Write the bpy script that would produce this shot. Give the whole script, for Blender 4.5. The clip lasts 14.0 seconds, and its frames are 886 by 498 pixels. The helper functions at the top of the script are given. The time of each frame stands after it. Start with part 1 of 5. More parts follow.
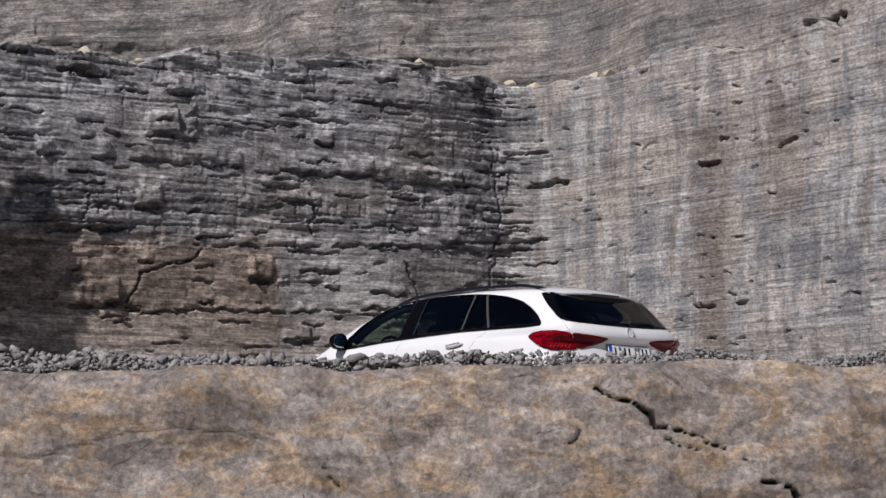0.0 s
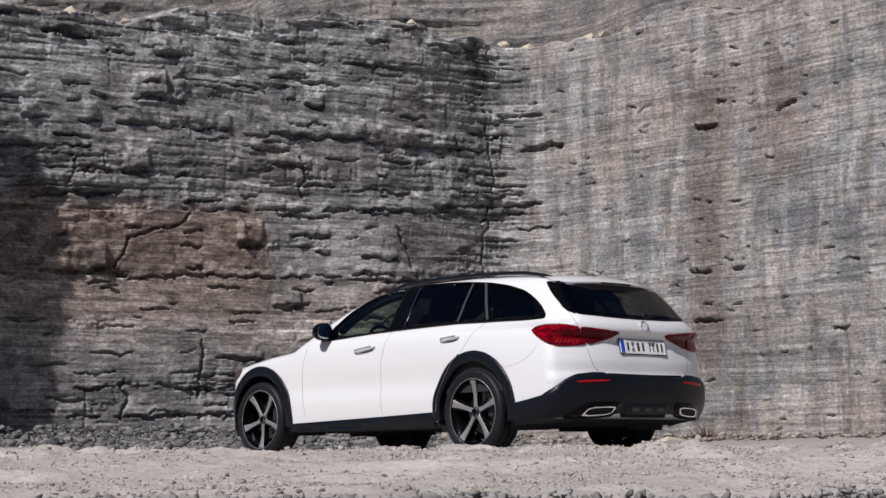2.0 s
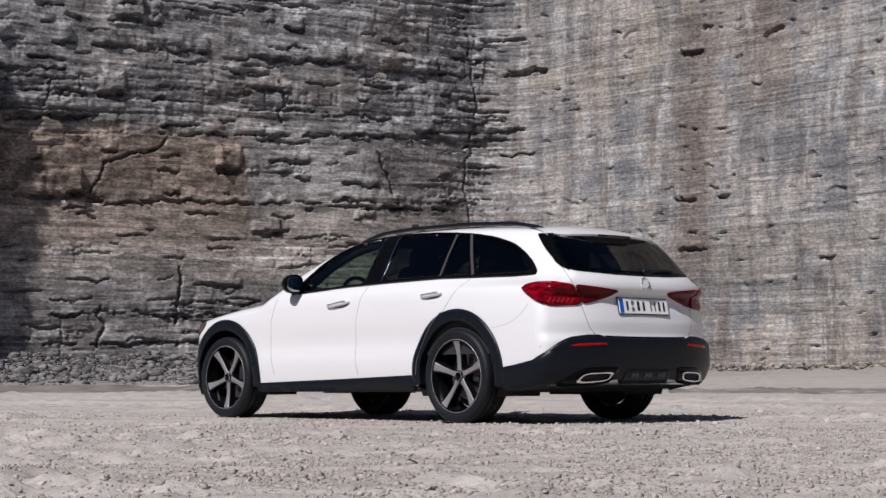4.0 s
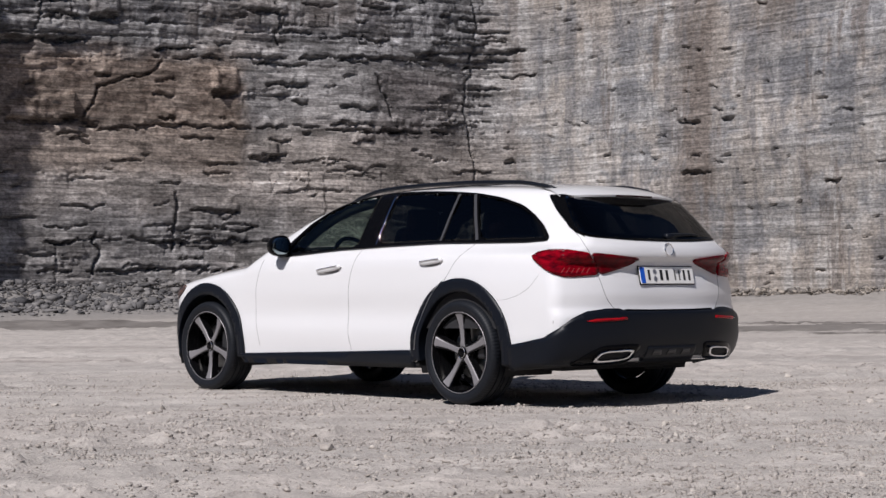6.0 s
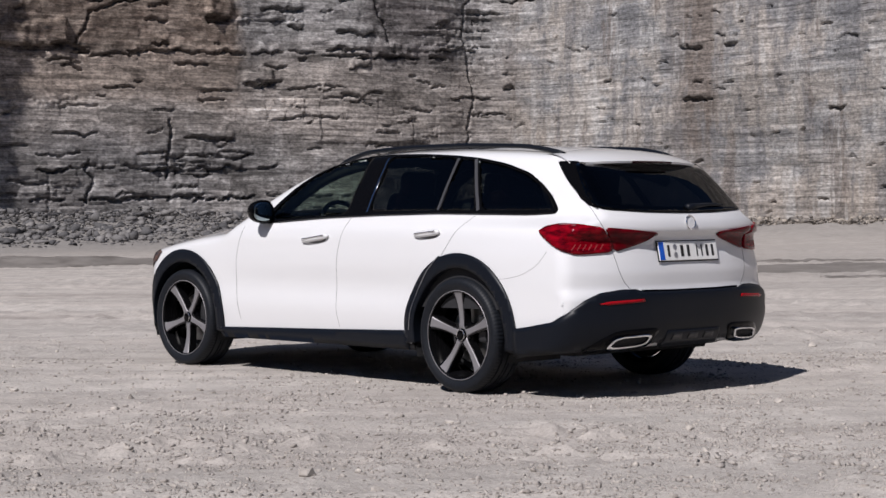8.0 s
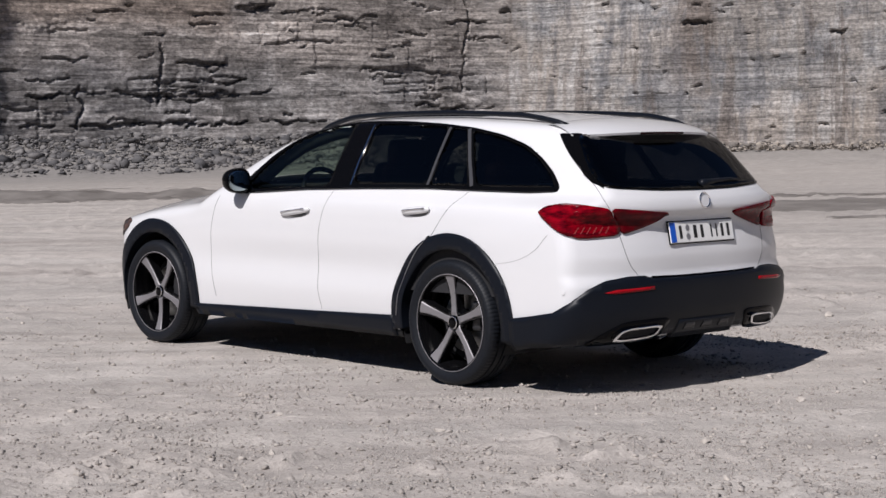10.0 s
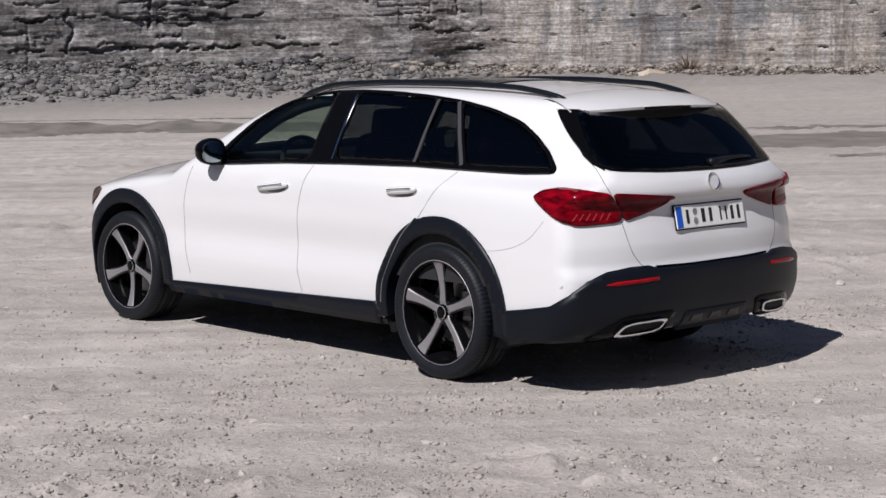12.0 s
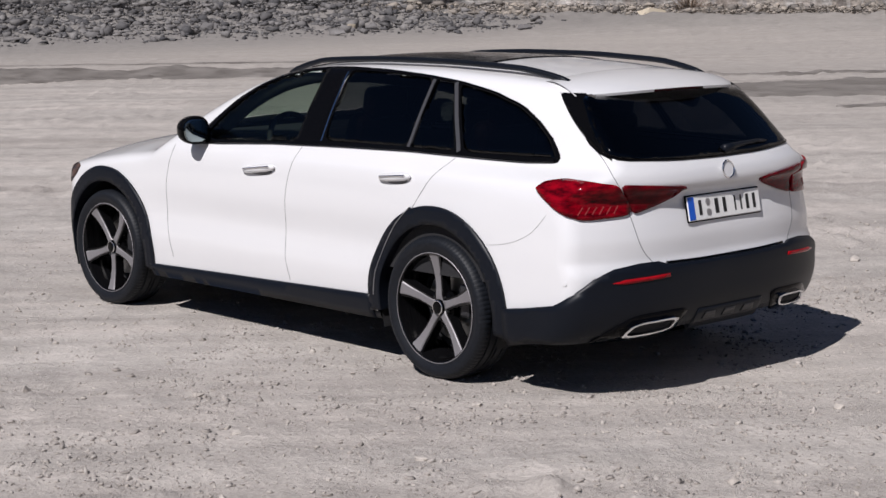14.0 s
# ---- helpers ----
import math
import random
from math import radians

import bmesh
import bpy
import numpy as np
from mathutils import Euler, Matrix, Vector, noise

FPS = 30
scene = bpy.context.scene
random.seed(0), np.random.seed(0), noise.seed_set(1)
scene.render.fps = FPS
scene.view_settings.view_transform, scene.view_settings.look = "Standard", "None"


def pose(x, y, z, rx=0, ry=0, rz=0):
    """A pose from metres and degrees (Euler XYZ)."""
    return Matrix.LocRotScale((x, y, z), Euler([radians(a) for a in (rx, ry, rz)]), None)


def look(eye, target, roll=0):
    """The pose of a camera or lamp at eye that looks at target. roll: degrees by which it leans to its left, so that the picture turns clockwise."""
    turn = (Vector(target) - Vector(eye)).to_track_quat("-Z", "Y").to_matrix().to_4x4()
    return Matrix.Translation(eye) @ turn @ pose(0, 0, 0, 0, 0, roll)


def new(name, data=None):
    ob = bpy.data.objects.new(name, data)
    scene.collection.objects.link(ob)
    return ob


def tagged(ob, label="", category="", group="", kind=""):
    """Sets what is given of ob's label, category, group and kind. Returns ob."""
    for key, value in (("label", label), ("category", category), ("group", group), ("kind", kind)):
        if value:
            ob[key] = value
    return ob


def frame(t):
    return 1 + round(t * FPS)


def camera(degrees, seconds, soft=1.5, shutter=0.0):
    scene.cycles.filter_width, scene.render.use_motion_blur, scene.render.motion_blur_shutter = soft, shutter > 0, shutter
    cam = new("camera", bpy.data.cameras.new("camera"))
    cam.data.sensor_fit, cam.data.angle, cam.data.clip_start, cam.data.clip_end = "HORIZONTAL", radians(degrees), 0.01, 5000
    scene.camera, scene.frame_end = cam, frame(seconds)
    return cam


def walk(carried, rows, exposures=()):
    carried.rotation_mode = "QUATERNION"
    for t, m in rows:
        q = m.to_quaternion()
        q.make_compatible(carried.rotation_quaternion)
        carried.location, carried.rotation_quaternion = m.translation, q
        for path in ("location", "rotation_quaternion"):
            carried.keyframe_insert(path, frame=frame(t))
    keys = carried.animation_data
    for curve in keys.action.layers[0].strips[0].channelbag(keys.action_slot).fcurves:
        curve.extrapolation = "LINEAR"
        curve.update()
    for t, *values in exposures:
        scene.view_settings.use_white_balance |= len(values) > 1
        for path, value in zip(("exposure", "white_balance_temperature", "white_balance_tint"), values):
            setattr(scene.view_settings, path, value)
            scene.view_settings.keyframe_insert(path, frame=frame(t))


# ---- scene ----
cam = camera(28.8, 14.0)
PATH = [
    (0, (-11.12, 10.999, -0.376), (-9.63, 9.694, -0.094), -0.5),
    (0.5, (-10.876, 10.786, -0.293), (-9.385, 9.481, -0.019), -0.5),
    (1, (-10.604, 10.559, -0.194), (-9.112, 9.253, 0.07), -0.5),
    (1.5, (-10.33, 10.32, -0.099), (-8.84, 9.011, 0.153), -0.5),
    (2, (-10.066, 10.097, 0.004), (-8.578, 8.782, 0.241), -0.5),
    (2.5, (-9.831, 9.898, 0.097), (-8.345, 8.578, 0.316), -0.5),
    (3, (-9.598, 9.691, 0.195), (-8.115, 8.364, 0.39), -0.5),
    (3.2, (-9.511, 9.61, 0.212), (-8.029, 8.28, 0.398), -0.4),
    (5.3, (-8.559, 8.763, 0.594), (-7.076, 7.425, 0.68), -0.5),
    (5.5, (-8.472, 8.683, 0.626), (-6.988, 7.344, 0.703), -0.5),
    (6, (-8.245, 8.476, 0.708), (-6.761, 7.137, 0.762), -0.5),
    (6.5, (-8.041, 8.291, 0.785), (-6.557, 6.951, 0.817), -0.5),
    (7, (-7.834, 8.106, 0.869), (-6.35, 6.765, 0.878), -0.5),
    (7.5, (-7.643, 7.931, 0.945), (-6.159, 6.59, 0.931), -0.6),
    (8, (-7.449, 7.748, 1.027), (-5.965, 6.407, 0.991), -0.5),
    (8.2, (-7.38, 7.68, 1.059), (-5.897, 6.339, 1.014), -0.6),
    (10.5, (-6.676, 6.981, 1.408), (-5.199, 5.641, 1.255), -0.6),
    (11, (-6.549, 6.842, 1.482), (-5.074, 5.503, 1.305), -0.7),
    (11.5, (-6.441, 6.74, 1.549), (-4.969, 5.401, 1.349), -0.7),
    (12, (-6.32, 6.619, 1.613), (-4.85, 5.281, 1.39), -0.7),
    (12.5, (-6.204, 6.513, 1.661), (-4.737, 5.176, 1.42), -0.7),
    (13, (-6.1, 6.414, 1.716), (-4.635, 5.078, 1.455), -0.7),
    (13.5, (-6.009, 6.325, 1.761), (-4.545, 4.991, 1.483), -0.8),
    (14, (-5.921, 6.238, 1.815), (-4.459, 4.906, 1.518), -0.8),
]
walk(cam, [(t, look(eye, target, roll)) for t, eye, target, roll in PATH], [(0, 0.0, 6270, 13)])

# ---- light ----
scene.view_settings.exposure = 0.0
world = bpy.data.worlds.new("sky")
scene.world = world
world.use_nodes = True
_nt = world.node_tree
_sky = _nt.nodes.new("ShaderNodeTexSky")
_sky.sky_type, _sky.sun_disc = "NISHITA", False
SUN_EL, SUN_AZ = radians(46.5), math.atan2(0.96, -0.28)      # direction towards the sun, angle from +x
_sky.sun_elevation, _sky.sun_rotation = SUN_EL, math.pi / 2 - SUN_AZ
_sky.altitude, _sky.dust_density, _sky.air_density, _sky.ozone_density = 1500, 0.0, 0.60, 4.0
_nt.nodes["Background"].inputs[1].default_value = 0.05
_nt.links.new(_sky.outputs[0], _nt.nodes["Background"].inputs[0])
sun = new("sun", bpy.data.lights.new("sun", "SUN"))
sun.data.energy, sun.data.angle, sun.data.color = 5.0, radians(0.53), (1.0, 0.955, 0.915)
SUN_DIR = Vector((math.cos(SUN_AZ) * math.cos(SUN_EL), math.sin(SUN_AZ) * math.cos(SUN_EL), math.sin(SUN_EL)))
sun.matrix_world = look(SUN_DIR * 50, (0, 0, 0))


# ---- materials ----
def mat(name):
    m = bpy.data.materials.new(name)
    m.use_nodes = True
    nt = m.node_tree
    return m, nt, nt.nodes["Principled BSDF"]


def node(nt, kind, **kw):
    n = nt.nodes.new("ShaderNode" + kind)
    for k, v in kw.items():
        n.inputs[k].default_value = v
    return n


def ramp(nt, fac, stops):
    n = nt.nodes.new("ShaderNodeValToRGB")
    els = n.color_ramp.elements
    while len(els) < len(stops):
        els.new(0.5)
    for e, (p, c) in zip(els, stops):
        e.position, e.color = p, (*c, 1) if len(c) == 3 else c
    nt.links.new(fac, n.inputs[0])
    return n.outputs[0]


def mixc(nt, fac, a, b, blend="MIX"):
    n = nt.nodes.new("ShaderNodeMix")
    n.data_type, n.blend_type = "RGBA", blend
    for v, i in ((fac, 0), (a, 6), (b, 7)):
        if hasattr(v, "is_linked"):
            nt.links.new(v, n.inputs[i])
        else:
            n.inputs[i].default_value = v if i == 0 else (*v, 1)
    return n.outputs[2]


def coords(nt, scale=(1, 1, 1), rot=0.0, kind="Object"):
    t = nt.nodes.new("ShaderNodeTexCoord")
    m = nt.nodes.new("ShaderNodeMapping")
    m.inputs["Scale"].default_value = scale
    m.inputs["Rotation"].default_value = (0, 0, rot)
    nt.links.new(t.outputs[kind], m.inputs[0])
    return m.outputs[0]


def noisetex(nt, vec, scale, detail=6, rough=0.6, dist=0.0):
    n = node(nt, "TexNoise", Scale=scale, Detail=detail, Roughness=rough, Distortion=dist)
    nt.links.new(vec, n.inputs["Vector"])
    return n.outputs[0]


def noisetex_color(nt, vec, scale):
    n = node(nt, "TexNoise", Scale=scale, Detail=4)
    nt.links.new(vec, n.inputs["Vector"])
    return n.outputs["Color"]


def bump(nt, p, height, strength, distance):
    b = node(nt, "Bump", Strength=strength, Distance=distance)
    nt.links.new(height, b.inputs["Height"])
    prev = p.inputs["Normal"]
    if prev.is_linked:
        nt.links.new(prev.links[0].from_socket, b.inputs["Normal"])
    nt.links.new(b.outputs[0], prev)


def plain(name, color, rough, metal=0.0, coat=0.0, grain=0.0, grain_scale=40):
    m, nt, p = mat(name)
    p.inputs["Roughness"].default_value, p.inputs["Metallic"].default_value = rough, metal
    p.inputs["Coat Weight"].default_value = coat
    p.inputs["Coat Roughness"].default_value = 0.04
    if grain:
        n = noisetex(nt, coords(nt), grain_scale, 5)
        c = ramp(nt, n, [(0.3, [v * (1 - grain) for v in color]), (0.7, [min(1, v * (1 + grain)) for v in color])])
        nt.links.new(c, p.inputs["Base Color"])
        bump(nt, p, n, 0.15 * grain, 0.002)
    else:
        p.inputs["Base Color"].default_value = (*color, 1)
    return m


def window_glass(name, tint, gloss=1.0):
    m = bpy.data.materials.new(name)
    m.use_nodes = True
    nt = m.node_tree
    nt.nodes.remove(nt.nodes["Principled BSDF"])
    tr, gl, mx = node(nt, "BsdfTransparent"), node(nt, "BsdfGlossy"), node(nt, "MixShader")
    tr.inputs[0].default_value = (*tint, 1)
    gl.inputs["Color"].default_value, gl.inputs["Roughness"].default_value = (gloss, gloss, gloss, 1), 0.01
    lw = node(nt, "LayerWeight", Blend=0.5)
    pw, ma = nt.nodes.new("ShaderNodeMath"), nt.nodes.new("ShaderNodeMath")
    pw.operation, ma.operation = "POWER", "MULTIPLY_ADD"
    pw.inputs[1].default_value, ma.inputs[1].default_value, ma.inputs[2].default_value = 5.0, 0.92, 0.045
    nt.links.new(lw.outputs["Facing"], pw.inputs[0])
    nt.links.new(pw.outputs[0], ma.inputs[0])
    nt.links.new(ma.outputs[0], mx.inputs[0])
    nt.links.new(tr.outputs[0], mx.inputs[1])
    nt.links.new(gl.outputs[0], mx.inputs[2])
    nt.links.new(mx.outputs[0], nt.nodes["Material Output"].inputs[0])
    return m


def position_range(nt, axis, lo, hi, wobble=None, amount=0.0):
    """0 to 1 along a world axis, with a ragged border."""
    g = nt.nodes.new("ShaderNodeNewGeometry")
    sp = nt.nodes.new("ShaderNodeSeparateXYZ")
    nt.links.new(g.outputs["Position"], sp.inputs[0])
    v = sp.outputs[axis]
    if wobble:
        ad = nt.nodes.new("ShaderNodeMath")
        ad.operation = "MULTIPLY_ADD"
        nt.links.new(wobble, ad.inputs[0])
        ad.inputs[1].default_value = amount
        nt.links.new(v, ad.inputs[2])
        v = ad.outputs[0]
    mr = node(nt, "MapRange", **{"From Min": lo, "From Max": hi, "To Min": 0.0, "To Max": 1.0})
    nt.links.new(v, mr.inputs["Value"])
    return mr.outputs[0]


def times(nt, a, b):
    n = nt.nodes.new("ShaderNodeMath")
    n.operation = "MULTIPLY"
    for k, v in enumerate((a, b)):
        if hasattr(v, "is_linked"):
            nt.links.new(v, n.inputs[k])
        else:
            n.inputs[k].default_value = v
    return n.outputs[0]


def cells(nt, vec, scale, edges=False):
    v = node(nt, "TexVoronoi", Scale=1.0, Randomness=1.0)
    if edges:
        v.feature = "DISTANCE_TO_EDGE"
    mp = nt.nodes.new("ShaderNodeMapping")
    mp.inputs["Scale"].default_value = scale
    nt.links.new(vec, mp.inputs[0])
    nt.links.new(mp.outputs[0], v.inputs["Vector"])
    return v.outputs["Distance"] if edges else v.outputs["Color"]


def patch(nt, axis, lo, hi, soft, wobble, amount):
    """1 between two places along a world axis, with ragged borders."""
    up = position_range(nt, axis, lo - soft, lo + soft, wobble, amount)
    down = position_range(nt, axis, hi + soft, hi - soft, wobble, amount)
    return times(nt, up, down)


def grey_of(nt, colour):
    g = nt.nodes.new("ShaderNodeRGBToBW")
    nt.links.new(colour, g.inputs[0])
    return g.outputs[0]


def cliff_material():
    """Layered limestone: thin beds, blotches, jointed blocks, brown stains, water streaks down the face."""
    m, nt, p = mat("layered_limestone")
    p.inputs["Roughness"].default_value = 0.93
    p.inputs["Specular IOR Level"].default_value = 0.15
    shift = noisetex_color(nt, coords(nt, (0.9, 0.9, 1.6)), 1.0)
    vec = mixc(nt, 0.45, coords(nt), shift, "ADD")
    beds = noisetex(nt, coords(nt, (0.02, 0.02, 0.9)), 1.0, 8, 0.70)
    thin = noisetex(nt, coords(nt, (0.10, 0.10, 4.5)), 1.0, 8, 0.72)
    lam = noisetex(nt, coords(nt, (0.7, 0.7, 11.0)), 1.0, 6, 0.70)
    blot = noisetex(nt, coords(nt, (1, 1, 1.2)), 0.32, 10, 0.70)
    mid = noisetex(nt, coords(nt, (1, 1, 1.3)), 1.1, 9, 0.68)
    fine = noisetex(nt, coords(nt, (1, 1, 1.5)), 5.0, 8, 0.70)
    warm = noisetex(nt, coords(nt, (0.09, 0.09, 0.10)), 1.0, 6, 0.62, 0.5)
    drip = noisetex(nt, coords(nt, (1.2, 1.2, 0.15)), 1.0, 6, 0.64)
    broad = noisetex(nt, coords(nt, (0.45, 0.45, 0.06)), 1.0, 9, 0.72)
    g1, g2 = grey_of(nt, cells(nt, vec, (0.36, 0.36, 1.0))), grey_of(nt, cells(nt, vec, (1.1, 1.1, 3.4)))
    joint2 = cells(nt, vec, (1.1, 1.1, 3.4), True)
    # rough face: dark grey with pale weathered patches
    left = ramp(nt, beds, [(0.36, (0.085, 0.083, 0.087)), (0.48, (0.180, 0.175, 0.176)), (0.60, (0.295, 0.288, 0.285))])
    left = mixc(nt, ramp(nt, mid, [(0.50, (0, 0, 0)), (0.60, (0.6,) * 3)]), left, (0.37, 0.363, 0.358))
    left = mixc(nt, ramp(nt, blot, [(0.40, (0.8,) * 3), (0.49, (0, 0, 0))]), left, (0.078, 0.076, 0.082))
    left = mixc(nt, ramp(nt, warm, [(0.50, (0, 0, 0)), (0.64, (0.5,) * 3)]), left, (0.255, 0.222, 0.195))
    left = mixc(nt, ramp(nt, drip, [(0.55, (0, 0, 0)), (0.66, (0.5,) * 3)]), left, (0.46, 0.452, 0.447))
    # the lower beds are of a paler stone
    left = mixc(nt, times(nt, position_range(nt, "Z", 16.2, 14.6, blot, 3.0), 0.45), left, mixc(nt, mid, (0.17, 0.158, 0.15), (0.40, 0.378, 0.36)))
    # brown beds low on the rough face, and rusty dark staining by the inner corner
    stain = mixc(nt, ramp(nt, mid, [(0.38, (0, 0, 0)), (0.62, (1, 1, 1))]), (0.125, 0.088, 0.066), (0.30, 0.238, 0.192))
    brown = times(nt, patch(nt, "Y", -41.6, -20.0, 0.5, blot, 5.0), patch(nt, "Z", 8.6, 14.6, 0.6, blot, 3.0))
    band = times(nt, patch(nt, "Y", -60.0, -20.0, 2.0, blot, 5.0), patch(nt, "Z", 6.6, 11.0, 0.8, blot, 3.0))
    left = mixc(nt, times(nt, brown, 0.85), left, stain)
    left = mixc(nt, times(nt, band, 0.5), left, mixc(nt, mid, (0.22, 0.187, 0.163), (0.44, 0.385, 0.338)))
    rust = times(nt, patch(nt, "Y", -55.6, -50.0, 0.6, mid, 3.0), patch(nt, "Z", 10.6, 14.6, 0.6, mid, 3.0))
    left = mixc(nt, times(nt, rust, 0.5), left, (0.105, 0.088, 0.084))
    # pale streaked face
    rt = ramp(nt, beds, [(0.36, (0.135, 0.135, 0.142)), (0.48, (0.19, 0.188, 0.190)), (0.60, (0.25, 0.244, 0.24))])
    rt = mixc(nt, ramp(nt, blot, [(0.47, (0, 0, 0)), (0.55, (0.8,) * 3)]), rt, (0.305, 0.278, 0.252))
    rt = mixc(nt, ramp(nt, warm, [(0.42, (0, 0, 0)), (0.56, (0.75,) * 3)]), rt, (0.300, 0.262, 0.228))
    rt = mixc(nt, ramp(nt, drip, [(0.53, (0, 0, 0)), (0.60, (0.6,) * 3)]), rt, (0.36, 0.35, 0.338))
    rt = mixc(nt, ramp(nt, drip, [(0.40, (0.6,) * 3), (0.47, (0, 0, 0))]), rt, (0.13, 0.129, 0.136))
    run = mixc(nt, mid, (0.07, 0.057, 0.050), (0.19, 0.157, 0.136))
    rt = mixc(nt, ramp(nt, broad, [(0.55, (0, 0, 0)), (0.59, (0.6,) * 3)]), rt, run)
    wet1 = times(nt, patch(nt, "X", 51.6, 53.9, 0.7, drip, 6.0), patch(nt, "Z", 5.0, 21.5, 1.0, blot, 3.0))
    wet2 = times(nt, patch(nt, "X", 46.0, 49.6, 0.8, drip, 6.0), patch(nt, "Z", 15.0, 21.5, 1.5, blot, 3.0))
    for wet, amount in ((wet1, 0.85), (wet2, 0.7)):
        rt = mixc(nt, times(nt, times(nt, wet, ramp(nt, drip, [(0.38, (0.35,) * 3), (0.50, (1, 1, 1))])), amount), rt, run)
    side = position_range(nt, "Y", -57.0, -59.5, blot, 3.0)
    base = mixc(nt, side, left, rt)
    # the upper face is paler and browner
    upper = mixc(nt, ramp(nt, blot, [(0.40, (0, 0, 0)), (0.60, (1, 1, 1))]), (0.115, 0.108, 0.105), (0.235, 0.212, 0.188))
    base = mixc(nt, times(nt, position_range(nt, "Z", 25.0, 26.5, blot, 2.0), 0.85), base, upper)
    # blocks, laminae, grain
    rough_face = ramp(nt, side, [(0.2, (0.72,) * 3), (0.9, (0.26,) * 3)])
    base = mixc(nt, rough_face, base, ramp(nt, g1, [(0.15, (0.33,) * 3), (0.85, (0.66,) * 3)]), "OVERLAY")
    base = mixc(nt, rough_face, base, ramp(nt, g2, [(0.15, (0.30,) * 3), (0.85, (0.68,) * 3)]), "OVERLAY")
    base = mixc(nt, 0.62, base, ramp(nt, thin, [(0.34, (0.16,) * 3), (0.5, (0.5,) * 3), (0.66, (0.80,) * 3)]), "OVERLAY")
    base = mixc(nt, 0.45, base, ramp(nt, lam, [(0.34, (0.14,) * 3), (0.5, (0.5,) * 3), (0.66, (0.84,) * 3)]), "OVERLAY")
    base = mixc(nt, 0.68, base, ramp(nt, fine, [(0.34, (0.16,) * 3), (0.50, (0.49,) * 3), (0.66, (0.84,) * 3)]), "OVERLAY")
    # shadow inside open cracks, painted dark along the block joints
    seam_shade = times(nt, ramp(nt, joint2, [(0.0, (0.9,) * 3), (0.04, (0, 0, 0))]), ramp(nt, mid, [(0.40, (0.9,) * 3), (0.50, (0, 0, 0))]))
    base = mixc(nt, times(nt, seam_shade, rough_face), base, (0.045, 0.042, 0.042))
    # thin bedding slits, their shadow likewise put into the colour
    slit_shade = noisetex(nt, coords(nt, (0.32, 0.32, 6.5)), 1.0, 5, 0.66)
    base = mixc(nt, times(nt, ramp(nt, slit_shade, [(0.625, (0, 0, 0)), (0.65, (0.9,) * 3)]), ramp(nt, blot, [(0.46, (1, 1, 1)), (0.58, (0.1,) * 3)])), base, (0.05, 0.046, 0.045))
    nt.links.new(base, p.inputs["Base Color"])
    bump(nt, p, g1, 0.25, 0.08)
    bump(nt, p, g2, 0.35, 0.05)
    bump(nt, p, times(nt, thin, rough_face), 0.5, 0.05)
    bump(nt, p, times(nt, mid, rough_face), 0.5, 0.10)
    bump(nt, p, fine, 0.4, 0.03)
    return m


M_cliff = cliff_material()


def ledge_material():
    m, nt, p = mat("ochre_stained_limestone")
    p.inputs["Roughness"].default_value = 0.9
    p.inputs["Specular IOR Level"].default_value = 0.3
    shift = noisetex_color(nt, coords(nt), 6.0)
    vec = mixc(nt, 0.10, coords(nt), shift, "ADD")
    n1 = noisetex(nt, coords(nt, (1, 1, 2.0)), 9.0, 11, 0.70, 0.1)
    base = ramp(nt, n1, [(0.34, (0.15, 0.130, 0.121)), (0.45, (0.22, 0.192, 0.178)), (0.55, (0.265, 0.232, 0.212)), (0.68, (0.33, 0.29, 0.258))])
    n2 = noisetex(nt, coords(nt, (1, 1, 1.8)), 6.5, 11, 0.72, 0.7)
    base = mixc(nt, ramp(nt, n2, [(0.47, (0, 0, 0)), (0.62, (0.62,) * 3)]), base, mixc(nt, n1, (0.30, 0.185, 0.085), (0.40, 0.265, 0.13)))
    g1, g2 = nt.nodes.new("ShaderNodeRGBToBW"), nt.nodes.new("ShaderNodeRGBToBW")
    nt.links.new(cells(nt, vec, (7, 7, 13)), g1.inputs[0])
    nt.links.new(cells(nt, vec, (24, 24, 44)), g2.inputs[0])
    base = mixc(nt, 0.4, base, ramp(nt, g1.outputs[0], [(0.15, (0.3,) * 3), (0.85, (0.7,) * 3)]), "OVERLAY")
    base = mixc(nt, 0.4, base, ramp(nt, g2.outputs[0], [(0.15, (0.25,) * 3), (0.85, (0.75,) * 3)]), "OVERLAY")
    vein = ramp(nt, cells(nt, vec, (5, 5, 9), True), [(0.0, (0.6,) * 3), (0.03, (0, 0, 0))])
    base = mixc(nt, times(nt, times(nt, vein, 0.7), ramp(nt, n2, [(0.48, (0, 0, 0)), (0.6, (1, 1, 1))])), base, (0.56, 0.47, 0.37))
    dark = ramp(nt, cells(nt, vec, (3, 3, 6), True), [(0.0, (1, 1, 1)), (0.012, (0, 0, 0))])
    base = mixc(nt, times(nt, dark, ramp(nt, n2, [(0.40, (1, 1, 1)), (0.47, (0, 0, 0))])), base, (0.04, 0.035, 0.03))
    n3 = noisetex(nt, coords(nt), 60, 9, 0.82)
    base = mixc(nt, 0.7, base, ramp(nt, n3, [(0.36, (0.12,) * 3), (0.5, (0.48,) * 3), (0.63, (0.9,) * 3)]), "OVERLAY")
    nt.links.new(base, p.inputs["Base Color"])
    bump(nt, p, g1.outputs[0], 0.5, 0.014)
    bump(nt, p, g2.outputs[0], 0.5, 0.006)
    bump(nt, p, n1, 0.8, 0.02)
    bump(nt, p, n3, 0.8, 0.006)
    return m


